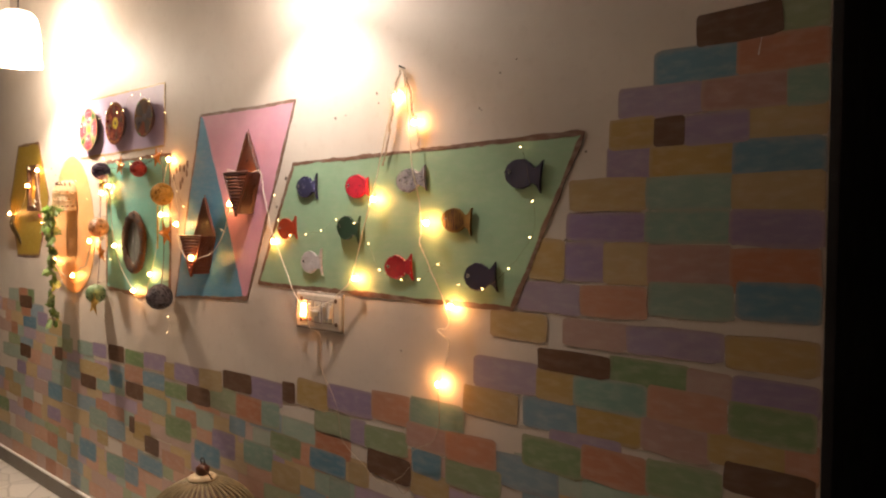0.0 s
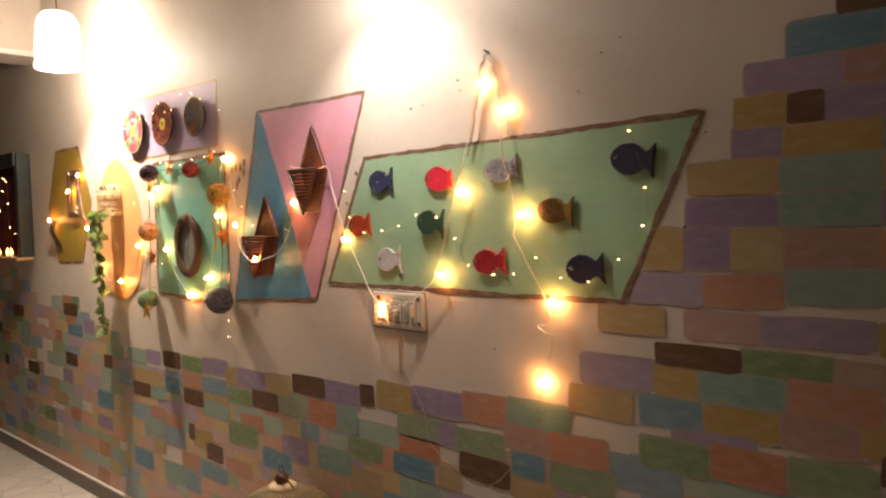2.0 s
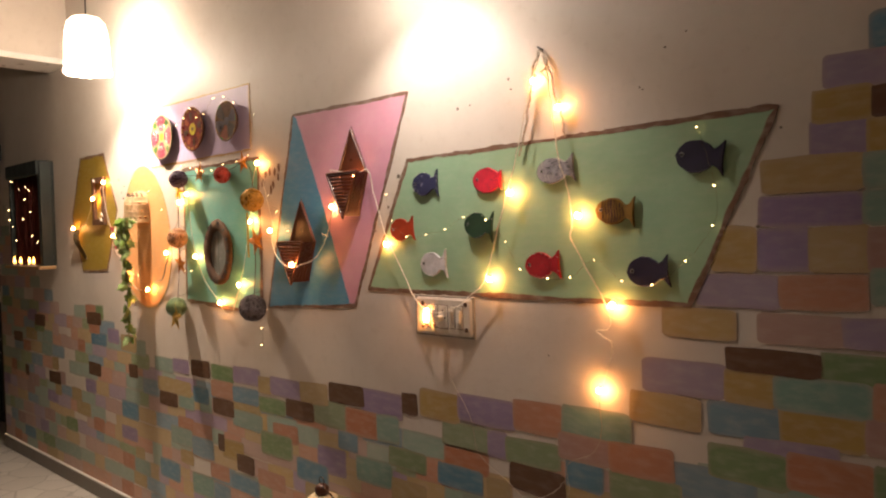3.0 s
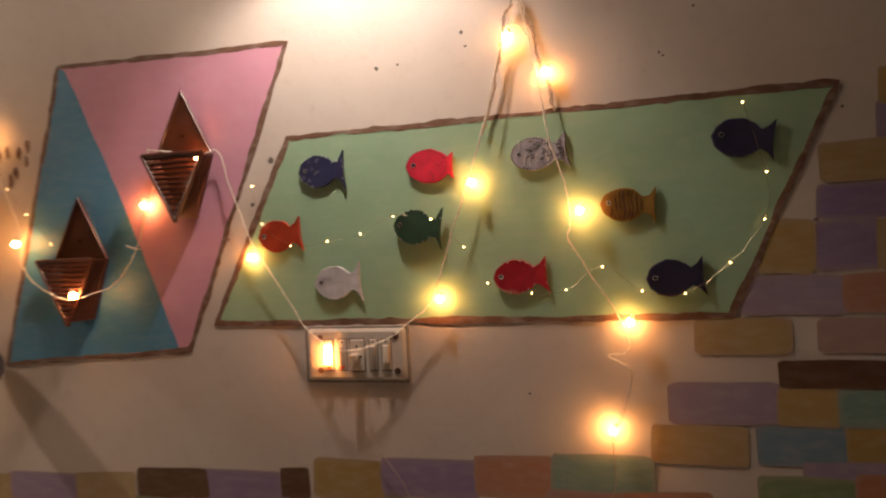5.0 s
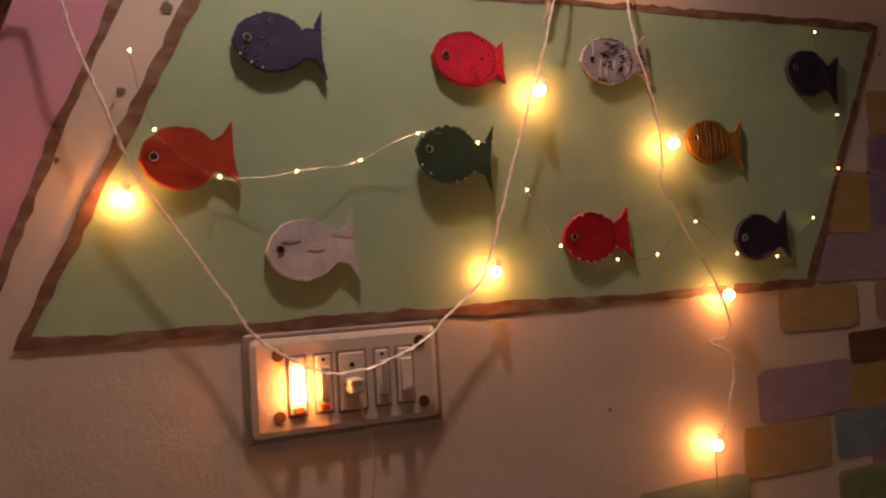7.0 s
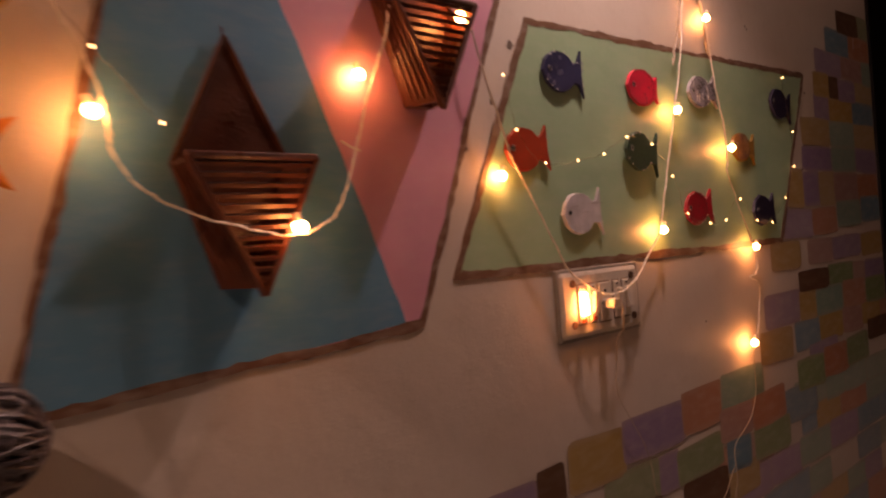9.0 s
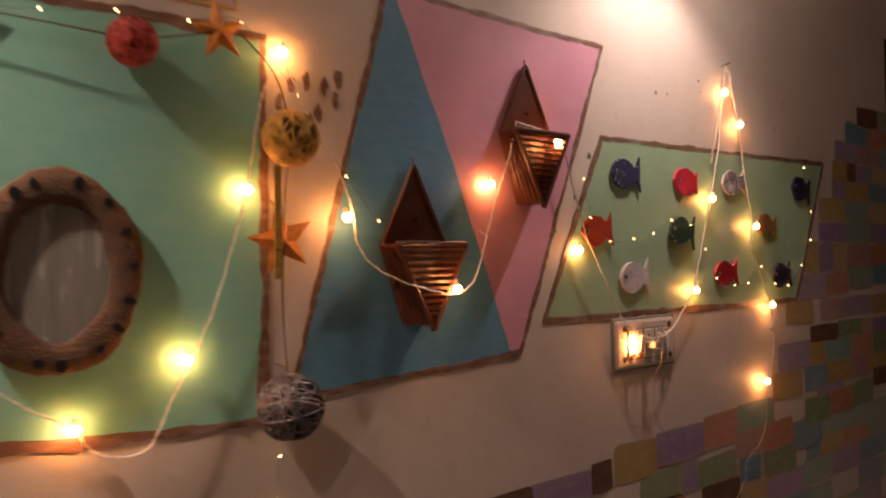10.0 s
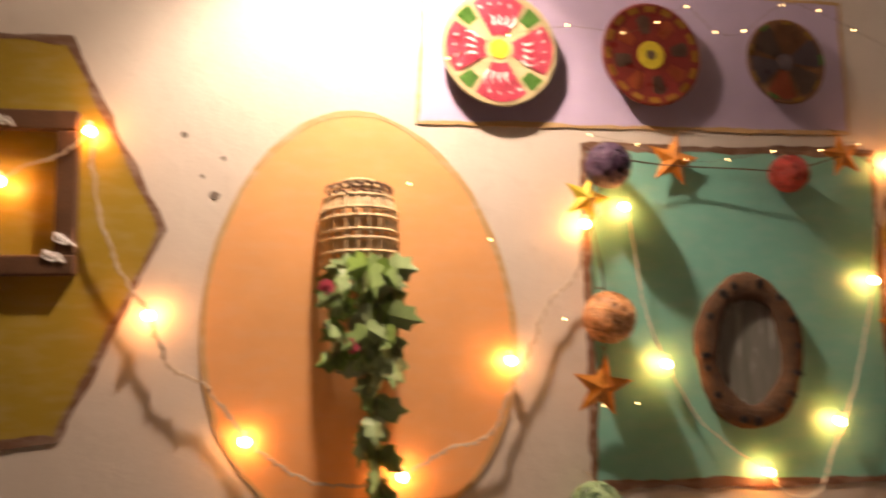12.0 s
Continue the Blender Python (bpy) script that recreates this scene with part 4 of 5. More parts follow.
def ivy():
    plant = thing("ivy_plant", (-3.462, -0.082, 1.45), "artificial ivy with glossy green leaves trailing from the basket", "plant")
    r = random.Random(12)
    leaf = bmesh.new()
    # a five-lobed leaf, folded on its midrib
    half = [(0.0, 0.0), (0.30, -0.12), (0.52, 0.10), (0.34, 0.30), (0.40, 0.62), (0.16, 0.70), (0.0, 1.0)]
    mid = [leaf.verts.new((0, -0.06 * math.sin(math.pi * z), z)) for _, z in half]
    for s in (-1, 1):
        side = [leaf.verts.new((s * x, 0.22 * x, z)) for x, z in half[1:-1]]
        ring = [mid[0], *side, mid[-1]]
        for i in range(len(ring) - 1):
            a, b = ring[i], ring[i + 1]
            m0, m1 = mid[i], mid[min(i + 1, len(mid) - 1)]
            vs = []
            for v in (a, b, m1, m0):
                if v not in vs:
                    vs.append(v)
            if len(vs) >= 3:
                leaf.faces.new(vs)
    me = bpy.data.meshes.new("leaf")
    leaf.to_mesh(me)
    leaf.free()
    me.materials.append(MAT["leaf"])
    strands = [
        [(-0.022, 0.0, 0.012), (-0.036, -0.022, -0.01), (-0.044, -0.030, -0.07), (-0.036, -0.02, -0.135)],
        [(0.0, 0.0, 0.012), (0.0, -0.028, -0.005), (-0.006, -0.042, -0.08), (-0.004, -0.028, -0.150)],
        [(0.022, 0.0, 0.012), (0.036, -0.022, -0.01), (0.042, -0.032, -0.08), (0.044, -0.02, -0.150)],
        [(0.01, 0.0, 0.010), (0.02, -0.030, -0.02), (0.015, -0.03, -0.14), (0.012, -0.02, -0.24), (0.022, -0.02, -0.34), (0.015, -0.02, -0.45), (0.02, -0.018, -0.56)],
    ]
    for si, s in enumerate(strands):
        pts = smooth_path(s, 8)
        part("vine", tube(bmesh.new(), pts, 0.0013, 5), "stem", plant)
        n = 46 if si == 3 else 19
        for k in range(n):
            p = pts[int((k + 0.5) / n * (len(pts) - 1))]
            size = r.uniform(0.032, 0.050)
            side = 0.010 if si == 3 else 0.007
            ob = new("leaf", me)
            ob.parent = plant
            ob.location = p + Vector((r.uniform(-side, side), r.uniform(-0.008, 0.008), 0))
            ob.rotation_euler = (r.uniform(-0.9, 0.5), math.pi + r.uniform(-1.5, 1.5), r.uniform(-0.9, 0.9))
            ob.scale = (size, size, size)
    for dx, dz in ((-0.056, -0.030), (-0.022, -0.112)):
        bm = bmesh.new()
        for k in range(7):
            a = k * 2.4
            disc(bm, dx + 0.006 * math.cos(a), -0.045 - 0.001 * k, dz + 0.006 * math.sin(a), 0.006, 0.005, 0.002, 8, a)
        part("blossom", bm, "petal_red", plant, "small dark pink paper blossom")
    return plant


ivy()

# ---- photo frame on the yellow hexagon ----


def picture_frame():
    f = thing("picture_frame", (-3.945, 0, 1.57), "dark brown empty picture frame with white scrawled decoration", "picture frame")
    w, h, t = 0.072, 0.122, 0.030
    for nm, b in (("top_rail", (-w, w, -0.02, -0.002, h - t, h)), ("bottom_rail", (-w, w, -0.02, -0.002, -h, -h + t)), ("side_rail", (w - 0.030, w, -0.019, -0.002, -h + t, h - t)), ("side_rail", (-w, -w + 0.030, -0.019, -0.002, -h + t, h - t))):
        part(nm, boxed(*b, bevel=0.003), "cane_dark", f)
    r = random.Random(4)
    for cx, cz, n in ((0.045, -0.095, 7), (0.055, -0.07, 5), (-0.03, 0.105, 6)):
        pts = [(cx + 0.012 * math.sin(k * 1.9) + 0.004 * (k - n / 2), -0.0215, cz + 0.010 * math.cos(k * 2.3)) for k in range(n)]
        part("scrawl", tube(bmesh.new(), smooth_path(pts, 5), 0.0013, 5), "ring_white", f, "white squiggle of glue paint")
    return f


picture_frame()

# ---- shadow box with curtains ----


def shadow_box():
    b = thing("curtained_box", (-4.85, 0, 1.53), "teal wooden wall box with maroon curtains and small flames", "wall box")
    w, h, d = 0.27, 0.30, 0.075
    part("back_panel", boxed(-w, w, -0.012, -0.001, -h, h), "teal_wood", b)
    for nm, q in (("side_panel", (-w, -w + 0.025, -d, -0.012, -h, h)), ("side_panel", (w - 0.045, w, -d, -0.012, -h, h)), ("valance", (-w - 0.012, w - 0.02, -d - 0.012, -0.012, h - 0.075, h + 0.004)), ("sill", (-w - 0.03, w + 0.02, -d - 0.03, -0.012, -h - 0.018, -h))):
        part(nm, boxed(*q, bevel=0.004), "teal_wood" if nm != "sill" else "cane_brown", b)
    for s in (-1, 1):
        bm = bmesh.new()
        n = 40
        rows = []
        for k in range(n + 1):
            u = k / n
            x = s * (0.005 + (w - 0.04) * u) - 0.008
            y = -0.045 + 0.012 * math.sin(u * 30) + 0.005 * math.sin(u * 71)
            rows.append([bm.verts.new((x, y, h - 0.05)), bm.verts.new((x, y - 0.004 * math.sin(u * 17), 0)), bm.verts.new((x + 0.004 * math.sin(u * 9), y, -h + 0.012))])
        for a, c in zip(rows, rows[1:]):
            for j in range(2):
                bm.faces.new((a[j], c[j], c[j + 1], a[j + 1]))
        bmesh.ops.solidify(bm, geom=bm.faces[:], thickness=0.002)
        part("curtain", bm, "curtain", b, smooth=True)
    for x in (-0.20, -0.09, 0.06, 0.13):
        c = part("tea_light", lathe(bmesh.new(), [(0.001, -h), (0.012, -h), (0.012, -h + 0.014), (0.001, -h + 0.014)], 14), "white_trim", b, loc=(x, -d - 0.004, 0))
        part("flame", lathe(bmesh.new(), [(0.0008, -h + 0.013), (0.006, -h + 0.02), (0.007, -h + 0.027), (0.0035, -h + 0.042), (0.0006, -h + 0.054)], 10), "flame", c, smooth=True)
    r = random.Random(9)
    for k in range(14):
        bm = ball_bm(0.0028, 1, (r.uniform(-w, w), -d - 0.005, r.uniform(-h + 0.1, h - 0.03)))
        part("fairy_light", bm, "led", b)
    return b


shadow_box()

# a plain plate beside the box, an ornament and a speaker near the far corner
sw = thing("wall_plate", (-5.385, 0, 1.572), "small pale plastic wall plate", "switch plate")
part("plate", boxed(-0.06, 0.06, -0.012, 0, -0.055, 0.055, bevel=0.003), "switch", sw)
part("rocker", boxed(-0.02, 0.02, -0.018, -0.012, -0.03, 0.03, bevel=0.002), "switch", sw)


def leaf_ornament():
    o = thing("leaf_ornament", (-4.205, -0.004, 1.37), "curled brown dried leaf ornament hanging beside the yellow hexagon", "ornament")
    bm = bmesh.new()
    prev = None
    for k in range(13):
        v = k / 12
        half = 0.034 * math.sin(math.pi * min(0.98, v * 0.9 + 0.06)) ** 0.8
        row = [bm.verts.new((0.055 * v * v + s * half, -0.004 - 0.02 * abs(s) * (1 - 0.4 * v) - 0.012 * math.sin(5 * v), 0.06 - 0.16 * v)) for s in (-1, -0.5, 0, 0.5, 1)]
        if prev:
            for j in range(4):
                bm.faces.new((prev[j], prev[j + 1], row[j + 1], row[j]))
        prev = row
    bmesh.ops.solidify(bm, geom=bm.faces[:], thickness=0.0025)
    part("leaf_blade", bm, "cane_dim", o, smooth=True)
    part("leaf_stalk", tube(bmesh.new(), [(0, -0.002, 0.056), (-0.004, -0.003, 0.08), (-0.002, 0.003, 0.10)], 0.002, 6), "terracotta", o)
    return o


leaf_ornament()


def loudspeaker():
    s = thing("loudspeaker", (-5.50, -0.002, 1.96), "small black loudspeaker fixed to the wall near the corner", "loudspeaker")
    bm = boxed(-0.09, 0.09, -0.15, -0.03, -0.17, 0.17, bevel=0.012)
    part("cabinet_body", bm, "black", s)
    part("bracket", boxed(-0.02, 0.02, -0.03, 0.002, -0.05, 0.05, bevel=0.003), "black", s)
    for z, r in ((-0.06, 0.06), (0.09, 0.03)):
        part("cone", lathe(bmesh.new(), [(r, -0.152), (r * 0.9, -0.155), (r * 0.75, -0.150), (r * 0.2, -0.138), (0.001, -0.142)], 24, "y"), "cabinet", s, loc=(0, 0, z))
    return s


loudspeaker()


def side_cabinet():
    c = thing("cabinet", (-6.25, 0.45, 0), "dark cabinet with a pale top in the next room", "cabinet")
    part("body", boxed(-0.45, 0.45, -0.28, 0.28, 0.06, 0.93, bevel=0.006), "cabinet", c)
    part("plinth", boxed(-0.43, 0.43, -0.26, 0.26, 0, 0.06), "black", c)
    part("top", boxed(-0.48, 0.48, -0.31, 0.31, 0.93, 0.975, bevel=0.006), "white_trim", c, "pale laminate top")
    for s in (-1, 1):
        d = part("door", boxed(s * 0.22 - 0.205, s * 0.22 + 0.205, -0.298, -0.28, 0.1, 0.9, bevel=0.004), "teal_wood", c)
        part("handle", tube(bmesh.new(), [(s * 0.05, -0.298, 0.55), (s * 0.05, -0.318, 0.56), (s * 0.05, -0.318, 0.64), (s * 0.05, -0.298, 0.65)], 0.005, 8), "white_trim", d)
    return c


side_cabinet()


# ---- cane cage lantern on the floor ----


def cane_lantern(x, y):
    c = thing("cane_lantern", (x, y, 0), "domed cane cage lantern with a wooden knob, standing on the floor", "lantern")
    prof = [(0.19, 0.0), (0.19, 0.34), (0.188, 0.40), (0.178, 0.44), (0.155, 0.48), (0.12, 0.515), (0.075, 0.54), (0.032, 0.556)]
    for k in range(36):
        a = k * math.tau / 36
        pts = smooth_path([(r * math.cos(a), r * math.sin(a), z) for r, z in prof], 3)
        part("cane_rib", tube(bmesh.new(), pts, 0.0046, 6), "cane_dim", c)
    for r, z in ((0.19, 0.012), (0.192, 0.2), (0.19, 0.39)):
        part("hoop", tube(bmesh.new(), [(r * math.cos(k * math.tau / 40), r * math.sin(k * math.tau / 40), z) for k in range(40)], 0.006, 8, closed=True), "cane", c)
    # dark sheet added inside so that the gaps between ribs look shaded
    part("liner", lathe(bmesh.new(), [(r * 0.955, z) for r, z in prof], 40), "cane_dark", c, "added dark liner that stands in for shade behind the ribs", smooth=True)
    part("collar", lathe(bmesh.new(), [(0.001, 0.552), (0.045, 0.552), (0.048, 0.560), (0.036, 0.568), (0.001, 0.570)], 24), "cane", c, smooth=True)
    knob = part("knob", lathe(bmesh.new(), [(0.014, 0.566), (0.022, 0.578), (0.022, 0.592), (0.012, 0.602), (0.001, 0.604)], 20), "terracotta", c, smooth=True)
    part("loop", tube(bmesh.new(), [(0.012 * math.cos(k * math.tau / 14), 0.0, 0.612 + 0.012 * math.sin(k * math.tau / 14)) for k in range(14)], 0.002, 5, closed=True), "black", knob, "thin dark wire loop")
    part("bow", tube(bmesh.new(), [(0.01, 0, 0.60), (0.04, -0.02, 0.60), (0.055, -0.01, 0.585), (0.06, 0.0, 0.565)], 0.003, 5), "cane_dark", knob)
    return c


cane_lantern(-1.90, -0.205)

# a dry leaf on the floor
fl = thing("dry_leaf", (-3.72, -0.27, 0.004), "small dark dry leaf lying on the floor", "leaf")
bm = bmesh.new()
vs = [bm.verts.new((0.035 * math.cos(a) * (1 + 0.3 * math.sin(3 * a)), 0.022 * math.sin(a), 0.006 * math.sin(2 * a) + 0.003)) for a in [k * math.tau / 14 for k in range(14)]]
bm.faces.new(vs)
bmesh.ops.solidify(bm, geom=bm.faces[:], thickness=0.001)
part("blade", bm, "cane_dark", fl)
part("stalk", tube(bmesh.new(), [(0.03, 0, 0.003), (0.06, 0.012, 0.002)], 0.0012, 5), "cane_dark", fl)

# ---- string lights ----


def twisted_wire(parent, pts, r=0.0011, lay=0.0013, per=8, kink=0.0012, material="wire"):
    """Two thin conductors twisted round each other."""
    rr = random.Random(len(pts))
    line = smooth_path(pts, per)
    sway = Vector((0, 0, 0))
    bent = []
    for p in line:
        sway = 0.6 * sway + Vector((rr.uniform(-1, 1), rr.uniform(-0.5, 0.5), rr.uniform(-1, 1))) * kink
        bent.append(p + sway)
    line = bent
    for ph in (0.0, math.pi):
        q = []
        dist = 0.0
        for i, p in enumerate(line):
            if i:
                dist += (p - line[i - 1]).length
            a = dist / 0.0055 + ph
            q.append(p + Vector((lay * math.cos(a), lay * math.sin(a) * 0.6, lay * math.sin(a) * 0.6)))
        part("conductor", tube(bmesh.new(), q, r, 5), material, parent)


def bulb(parent, x, y, z, lean=0.0, r=0.0078):
    b = part("bulb", ball_bm(r, 2, (0, 0, 0)), "bulb", parent, "glowing warm white bulb", (x, y, z), smooth=True)
    bm = lathe(bmesh.new(), [(0.001, r * 0.7), (r * 0.55, r * 0.7), (r * 0.55, r * 2.0), (0.001, r * 2.1)], 10)
    bmesh.ops.rotate(bm, verts=bm.verts, cent=(0, 0, 0), matrix=Matrix.Rotation(radians(lean), 3, "Y"))
    part("holder", bm, "bulb_base", b)
    return b


main = thing("string_lights", (0, 0, 0), "white twisted wire string lights with warm round bulbs", "string lights")
D = -0.024
twisted_wire(main, [(-2.004, -0.05, 1.582), (-1.95, -0.056, 1.572), (-1.88, -0.049, 1.562), (-1.847, D, 1.569), (-1.821, D, 1.488), (-1.792, D, 1.408), (-1.772, D, 1.359), (-1.737, D, 1.302), (-1.689, D, 1.228), (-1.661, -0.026, 1.183), (-1.632, -0.03, 1.157), (-1.591, -0.04, 1.137), (-1.548, -0.042, 1.134), (-1.503, -0.038, 1.145), (-1.464, -0.03, 1.160)])
twisted_wire(main, [(-1.464, -0.03, 1.160), (-1.415, D, 1.198), (-1.381, D, 1.230), (-1.352, D, 1.30), (-1.330, D, 1.365), (-1.298, D, 1.458), (-1.273, D, 1.522), (-1.249, D, 1.602), (-1.225, -0.02, 1.70), (-1.205, -0.016, 1.765), (-1.186, -0.012, 1.825), (-1.172, -0.014, 1.80), (-1.155, -0.018, 1.72), (-1.141, D, 1.628)])
twisted_wire(main, [(-1.141, D, 1.628), (-1.126, D, 1.537), (-1.101, D, 1.458), (-1.092, D, 1.379), (-1.097, D, 1.346), (-1.065, D, 1.286), (-1.019, D, 1.216), (-0.991, D, 1.146), (-1.003, D, 1.122), (-1.030, D, 1.119), (-1.009, -0.03, 1.106), (-0.988, D, 1.088), (-0.998, D, 1.037), (-1.015, D, 0.99)])
twisted_wire(main, [(-1.015, D, 0.99), (-1.028, -0.02, 0.956), (-1.03, -0.016, 0.856), (-1.06, -0.014, 0.806), (-1.128, -0.012, 0.767), (-1.129, -0.012, 0.696), (-1.16, -0.012, 0.64), (-1.20, -0.012, 0.66)], 0.0006, 0.0008, 8, 0.0012, "wire_shade_tone")
for p in [(-1.203, -0.018, 1.751), (-1.13, -0.018, 1.674), (-1.284, -0.024, 1.467), (-1.074, -0.026, 1.400), (-1.362, -0.022, 1.235), (-0.988, -0.022, 1.182), (-1.027, -0.022, 0.972), (-1.786, -0.012, 1.335), (-1.882, -0.046, 1.552)]:
    bulb(main, *p, lean=20)
# the string doubles back over the nail, close to the wall; its dark bulk also stands in for its shadow
twisted_wire(main, [(-1.262, -0.010, 1.560), (-1.243, -0.010, 1.610), (-1.228, -0.013, 1.690), (-1.212, -0.010, 1.745), (-1.203, -0.012, 1.795), (-1.186, -0.012, 1.828), (-1.170, -0.012, 1.806), (-1.158, -0.010, 1.765), (-1.148, -0.012, 1.715), (-1.128, -0.010, 1.655), (-1.116, -0.010, 1.600)], 0.0015, 0.0026, 8, 0.003, "wire_shade_tone")
twisted_wire(main, [(-1.176, -0.012, 1.822), (-1.166, -0.014, 1.800), (-1.170, -0.016, 1.775), (-1.180, -0.018, 1.770), (-1.172, -0.016, 1.762), (-1.160, -0.012, 1.745)], 0.001, 0.0016)
part("nail", tube(bmesh.new(), [(-1.184, 0.004, 1.829), (-1.184, -0.024, 1.833)], 0.0022, 6), "black", main)
cord = thing("plug_cord", (0, 0, 0), "thin white cord hanging from the plug down the wall", "cord")
twisted_wire(cord, [(-1.553, -0.05, 1.112), (-1.545, -0.045, 1.075), (-1.532, -0.02, 1.052), (-1.527, -0.012, 1.015), (-1.529, -0.012, 0.949), (-1.455, -0.012, 0.838), (-1.425, -0.012, 0.739), (-1.33, -0.012, 0.683), (-1.269, -0.012, 0.648), (-1.188, -0.012, 0.676), (-1.139, -0.012, 0.722)], 0.0006, 0.0008, 8, 0.0012, "wire_shade_tone")

left_lights = thing("string_lights", (0, 0, 0), "white twisted wire string lights round the kite lamps", "string lights")
twisted_wire(left_lights, [(-2.477, -0.02, 1.645), (-2.44, -0.02, 1.56), (-2.40, -0.03, 1.49), (-2.372, -0.035, 1.43), (-2.362, -0.04, 1.385), (-2.361, -0.044, 1.350), (-2.338, -0.050, 1.313), (-2.292, -0.064, 1.284), (-2.24, -0.078, 1.267), (-2.194, -0.084, 1.258), (-2.15, -0.072, 1.268), (-2.105, -0.045, 1.292), (-2.066, -0.028, 1.358), (-2.036, -0.025, 1.434), (-2.005, -0.03, 1.516), (-2.004, -0.05, 1.582)])
part("wire_end", tube(bmesh.new(), [(-2.055, -0.025, 1.363), (-2.070, -0.028, 1.366), (-2.086, -0.030, 1.373)], 0.0016, 5), "wire", left_lights)
for p in [(-2.376, -0.042, 1.388), (-2.186, -0.086, 1.267), (-2.043, -0.018, 1.462)]:
    bulb(left_lights, *p, lean=-15)
mint_lights = thing("string_lights", (0, 0, 0), "white twisted wire string lights across the mint panel", "string lights")
twisted_wire(mint_lights, [(-2.477, -0.02, 1.645), (-2.506, -0.02, 1.585), (-2.525, -0.022, 1.50), (-2.537, -0.022, 1.43), (-2.552, -0.022, 1.37), (-2.579, -0.022, 1.281), (-2.61, -0.022, 1.205), (-2.652, -0.022, 1.124), (-2.68, -0.022, 1.067), (-2.72, -0.022, 1.06), (-2.758, -0.022, 1.078), (-2.776, -0.022, 1.107), (-2.83, -0.02, 1.14), (-2.90, -0.02, 1.20), (-2.95, -0.022, 1.288), (-2.985, -0.02, 1.38), (-3.0, -0.02, 1.48), (-3.01, -0.02, 1.552), (-3.05, -0.022, 1.55), (-3.085, -0.022, 1.52)])
for p in [(-2.476, -0.020, 1.643), (-2.537, -0.022, 1.426), (-2.630, -0.022, 1.181), (-2.775, -0.022, 1.104), (-2.954, -0.024, 1.291), (-3.014, -0.022, 1.556), (-3.086, -0.022, 1.526)]:
    bulb(mint_lights, *p, lean=10)
egg_lights = thing("string_lights", (0, 0, 0), "twisted wire string lights round the peach egg, beige-brown for the shadow beside them", "string lights")
# wire coloured beige-brown to take in its shadow on the wall
twisted_wire(egg_lights, [(-3.091, -0.02, 1.518), (-3.099, -0.02, 1.449), (-3.151, -0.02, 1.402), (-3.177, -0.02, 1.347), (-3.20, -0.02, 1.298), (-3.228, -0.02, 1.245), (-3.264, -0.02, 1.191), (-3.328, -0.02, 1.175), (-3.399, -0.022, 1.140), (-3.462, -0.02, 1.123), (-3.53, -0.02, 1.136), (-3.588, -0.02, 1.164), (-3.629, -0.02, 1.201), (-3.686, -0.02, 1.277), (-3.743, -0.02, 1.320), (-3.767, -0.02, 1.386), (-3.816, -0.02, 1.463), (-3.849, -0.022, 1.556), (-3.854, -0.024, 1.657)], 0.0016, 0.0026, 8, 0.0036, "wire_shade_tone")
twisted_wire(egg_lights, [(-3.854, -0.024, 1.657), (-3.90, -0.026, 1.62), (-3.975, -0.026, 1.585), (-4.05, -0.02, 1.50), (-4.15, -0.02, 1.44), (-4.24, -0.03, 1.438)], 0.0013, 0.0017, 8, 0.002, "wire_shade_tone")
for p in [(-3.222, -0.020, 1.305), (-3.402, -0.026, 1.136), (-3.634, -0.022, 1.200), (-3.77, -0.022, 1.388), (-3.856, -0.022, 1.660), (-3.973, -0.03, 1.582), (-4.238, -0.034, 1.436)]:
    bulb(egg_lights, *p, lean=-8)

# ---- fairy lights on fine copper thread ----


def fairy_chain(label, pts, wire=True):
    c = thing("fairy_lights", (0, 0, 0), label, "fairy lights", "fine copper fairy lights")
    if wire:
        rr = random.Random(len(pts))
        line = smooth_path([(x, -0.016 + 0.004 * math.sin(40 * x), z) for x, z in pts], 7)
        line = [Vector(p) + Vector((rr.uniform(-1, 1), rr.uniform(-1, 1), rr.uniform(-1, 1))) * 0.0018 for p in line]
        part("thread", tube(bmesh.new(), line, 0.00035, 4), "copper", c)
    for x, z in pts:
        part("fairy_bulb", ball_bm(0.0020, 1, (x, -0.018, z)), "led", c)
    return c


fairy_chain("fine copper fairy lights across the green panel", [(-1.772, 1.489), (-1.751, 1.406), (-1.687, 1.356), (-1.603, 1.362), (-1.528, 1.375), (-1.454, 1.408), (-1.374, 1.398), (-1.308, 1.338), (-1.262, 1.264), (-1.174, 1.242), (-1.107, 1.246), (-1.036, 1.290), (-0.963, 1.241), (-0.885, 1.234), (-0.804, 1.290), (-0.742, 1.367), (-0.736, 1.453), (-0.773, 1.583)])
fairy_chain("fine copper fairy lights along the mint panel's top", [(-3.069, 1.680), (-2.982, 1.666), (-2.893, 1.641), (-2.811, 1.643), (-2.719, 1.660), (-2.621, 1.665), (-2.542, 1.677), (-2.449, 1.58), (-2.415, 1.52), (-2.364, 1.457), (-2.30, 1.385)])
chain = fairy_chain("fine copper fairy lights hung before the painted plates", [(-3.321, 1.786), (-3.22, 1.83), (-3.117, 1.854), (-3.019, 1.847), (-2.954, 1.869), (-2.898, 1.901), (-2.845, 1.858), (-2.789, 1.864), (-2.710, 1.916), (-2.634, 1.911), (-2.565, 1.879), (-2.43, 1.82)])
chain.location = (0.0, -0.04, 0.0)
fairy_chain("fine copper fairy lights beside the peach egg", [(-3.381, 1.59), (-3.25, 1.50), (-3.128, 1.369), (-3.066, 1.227), (-3.007, 1.228)], False)
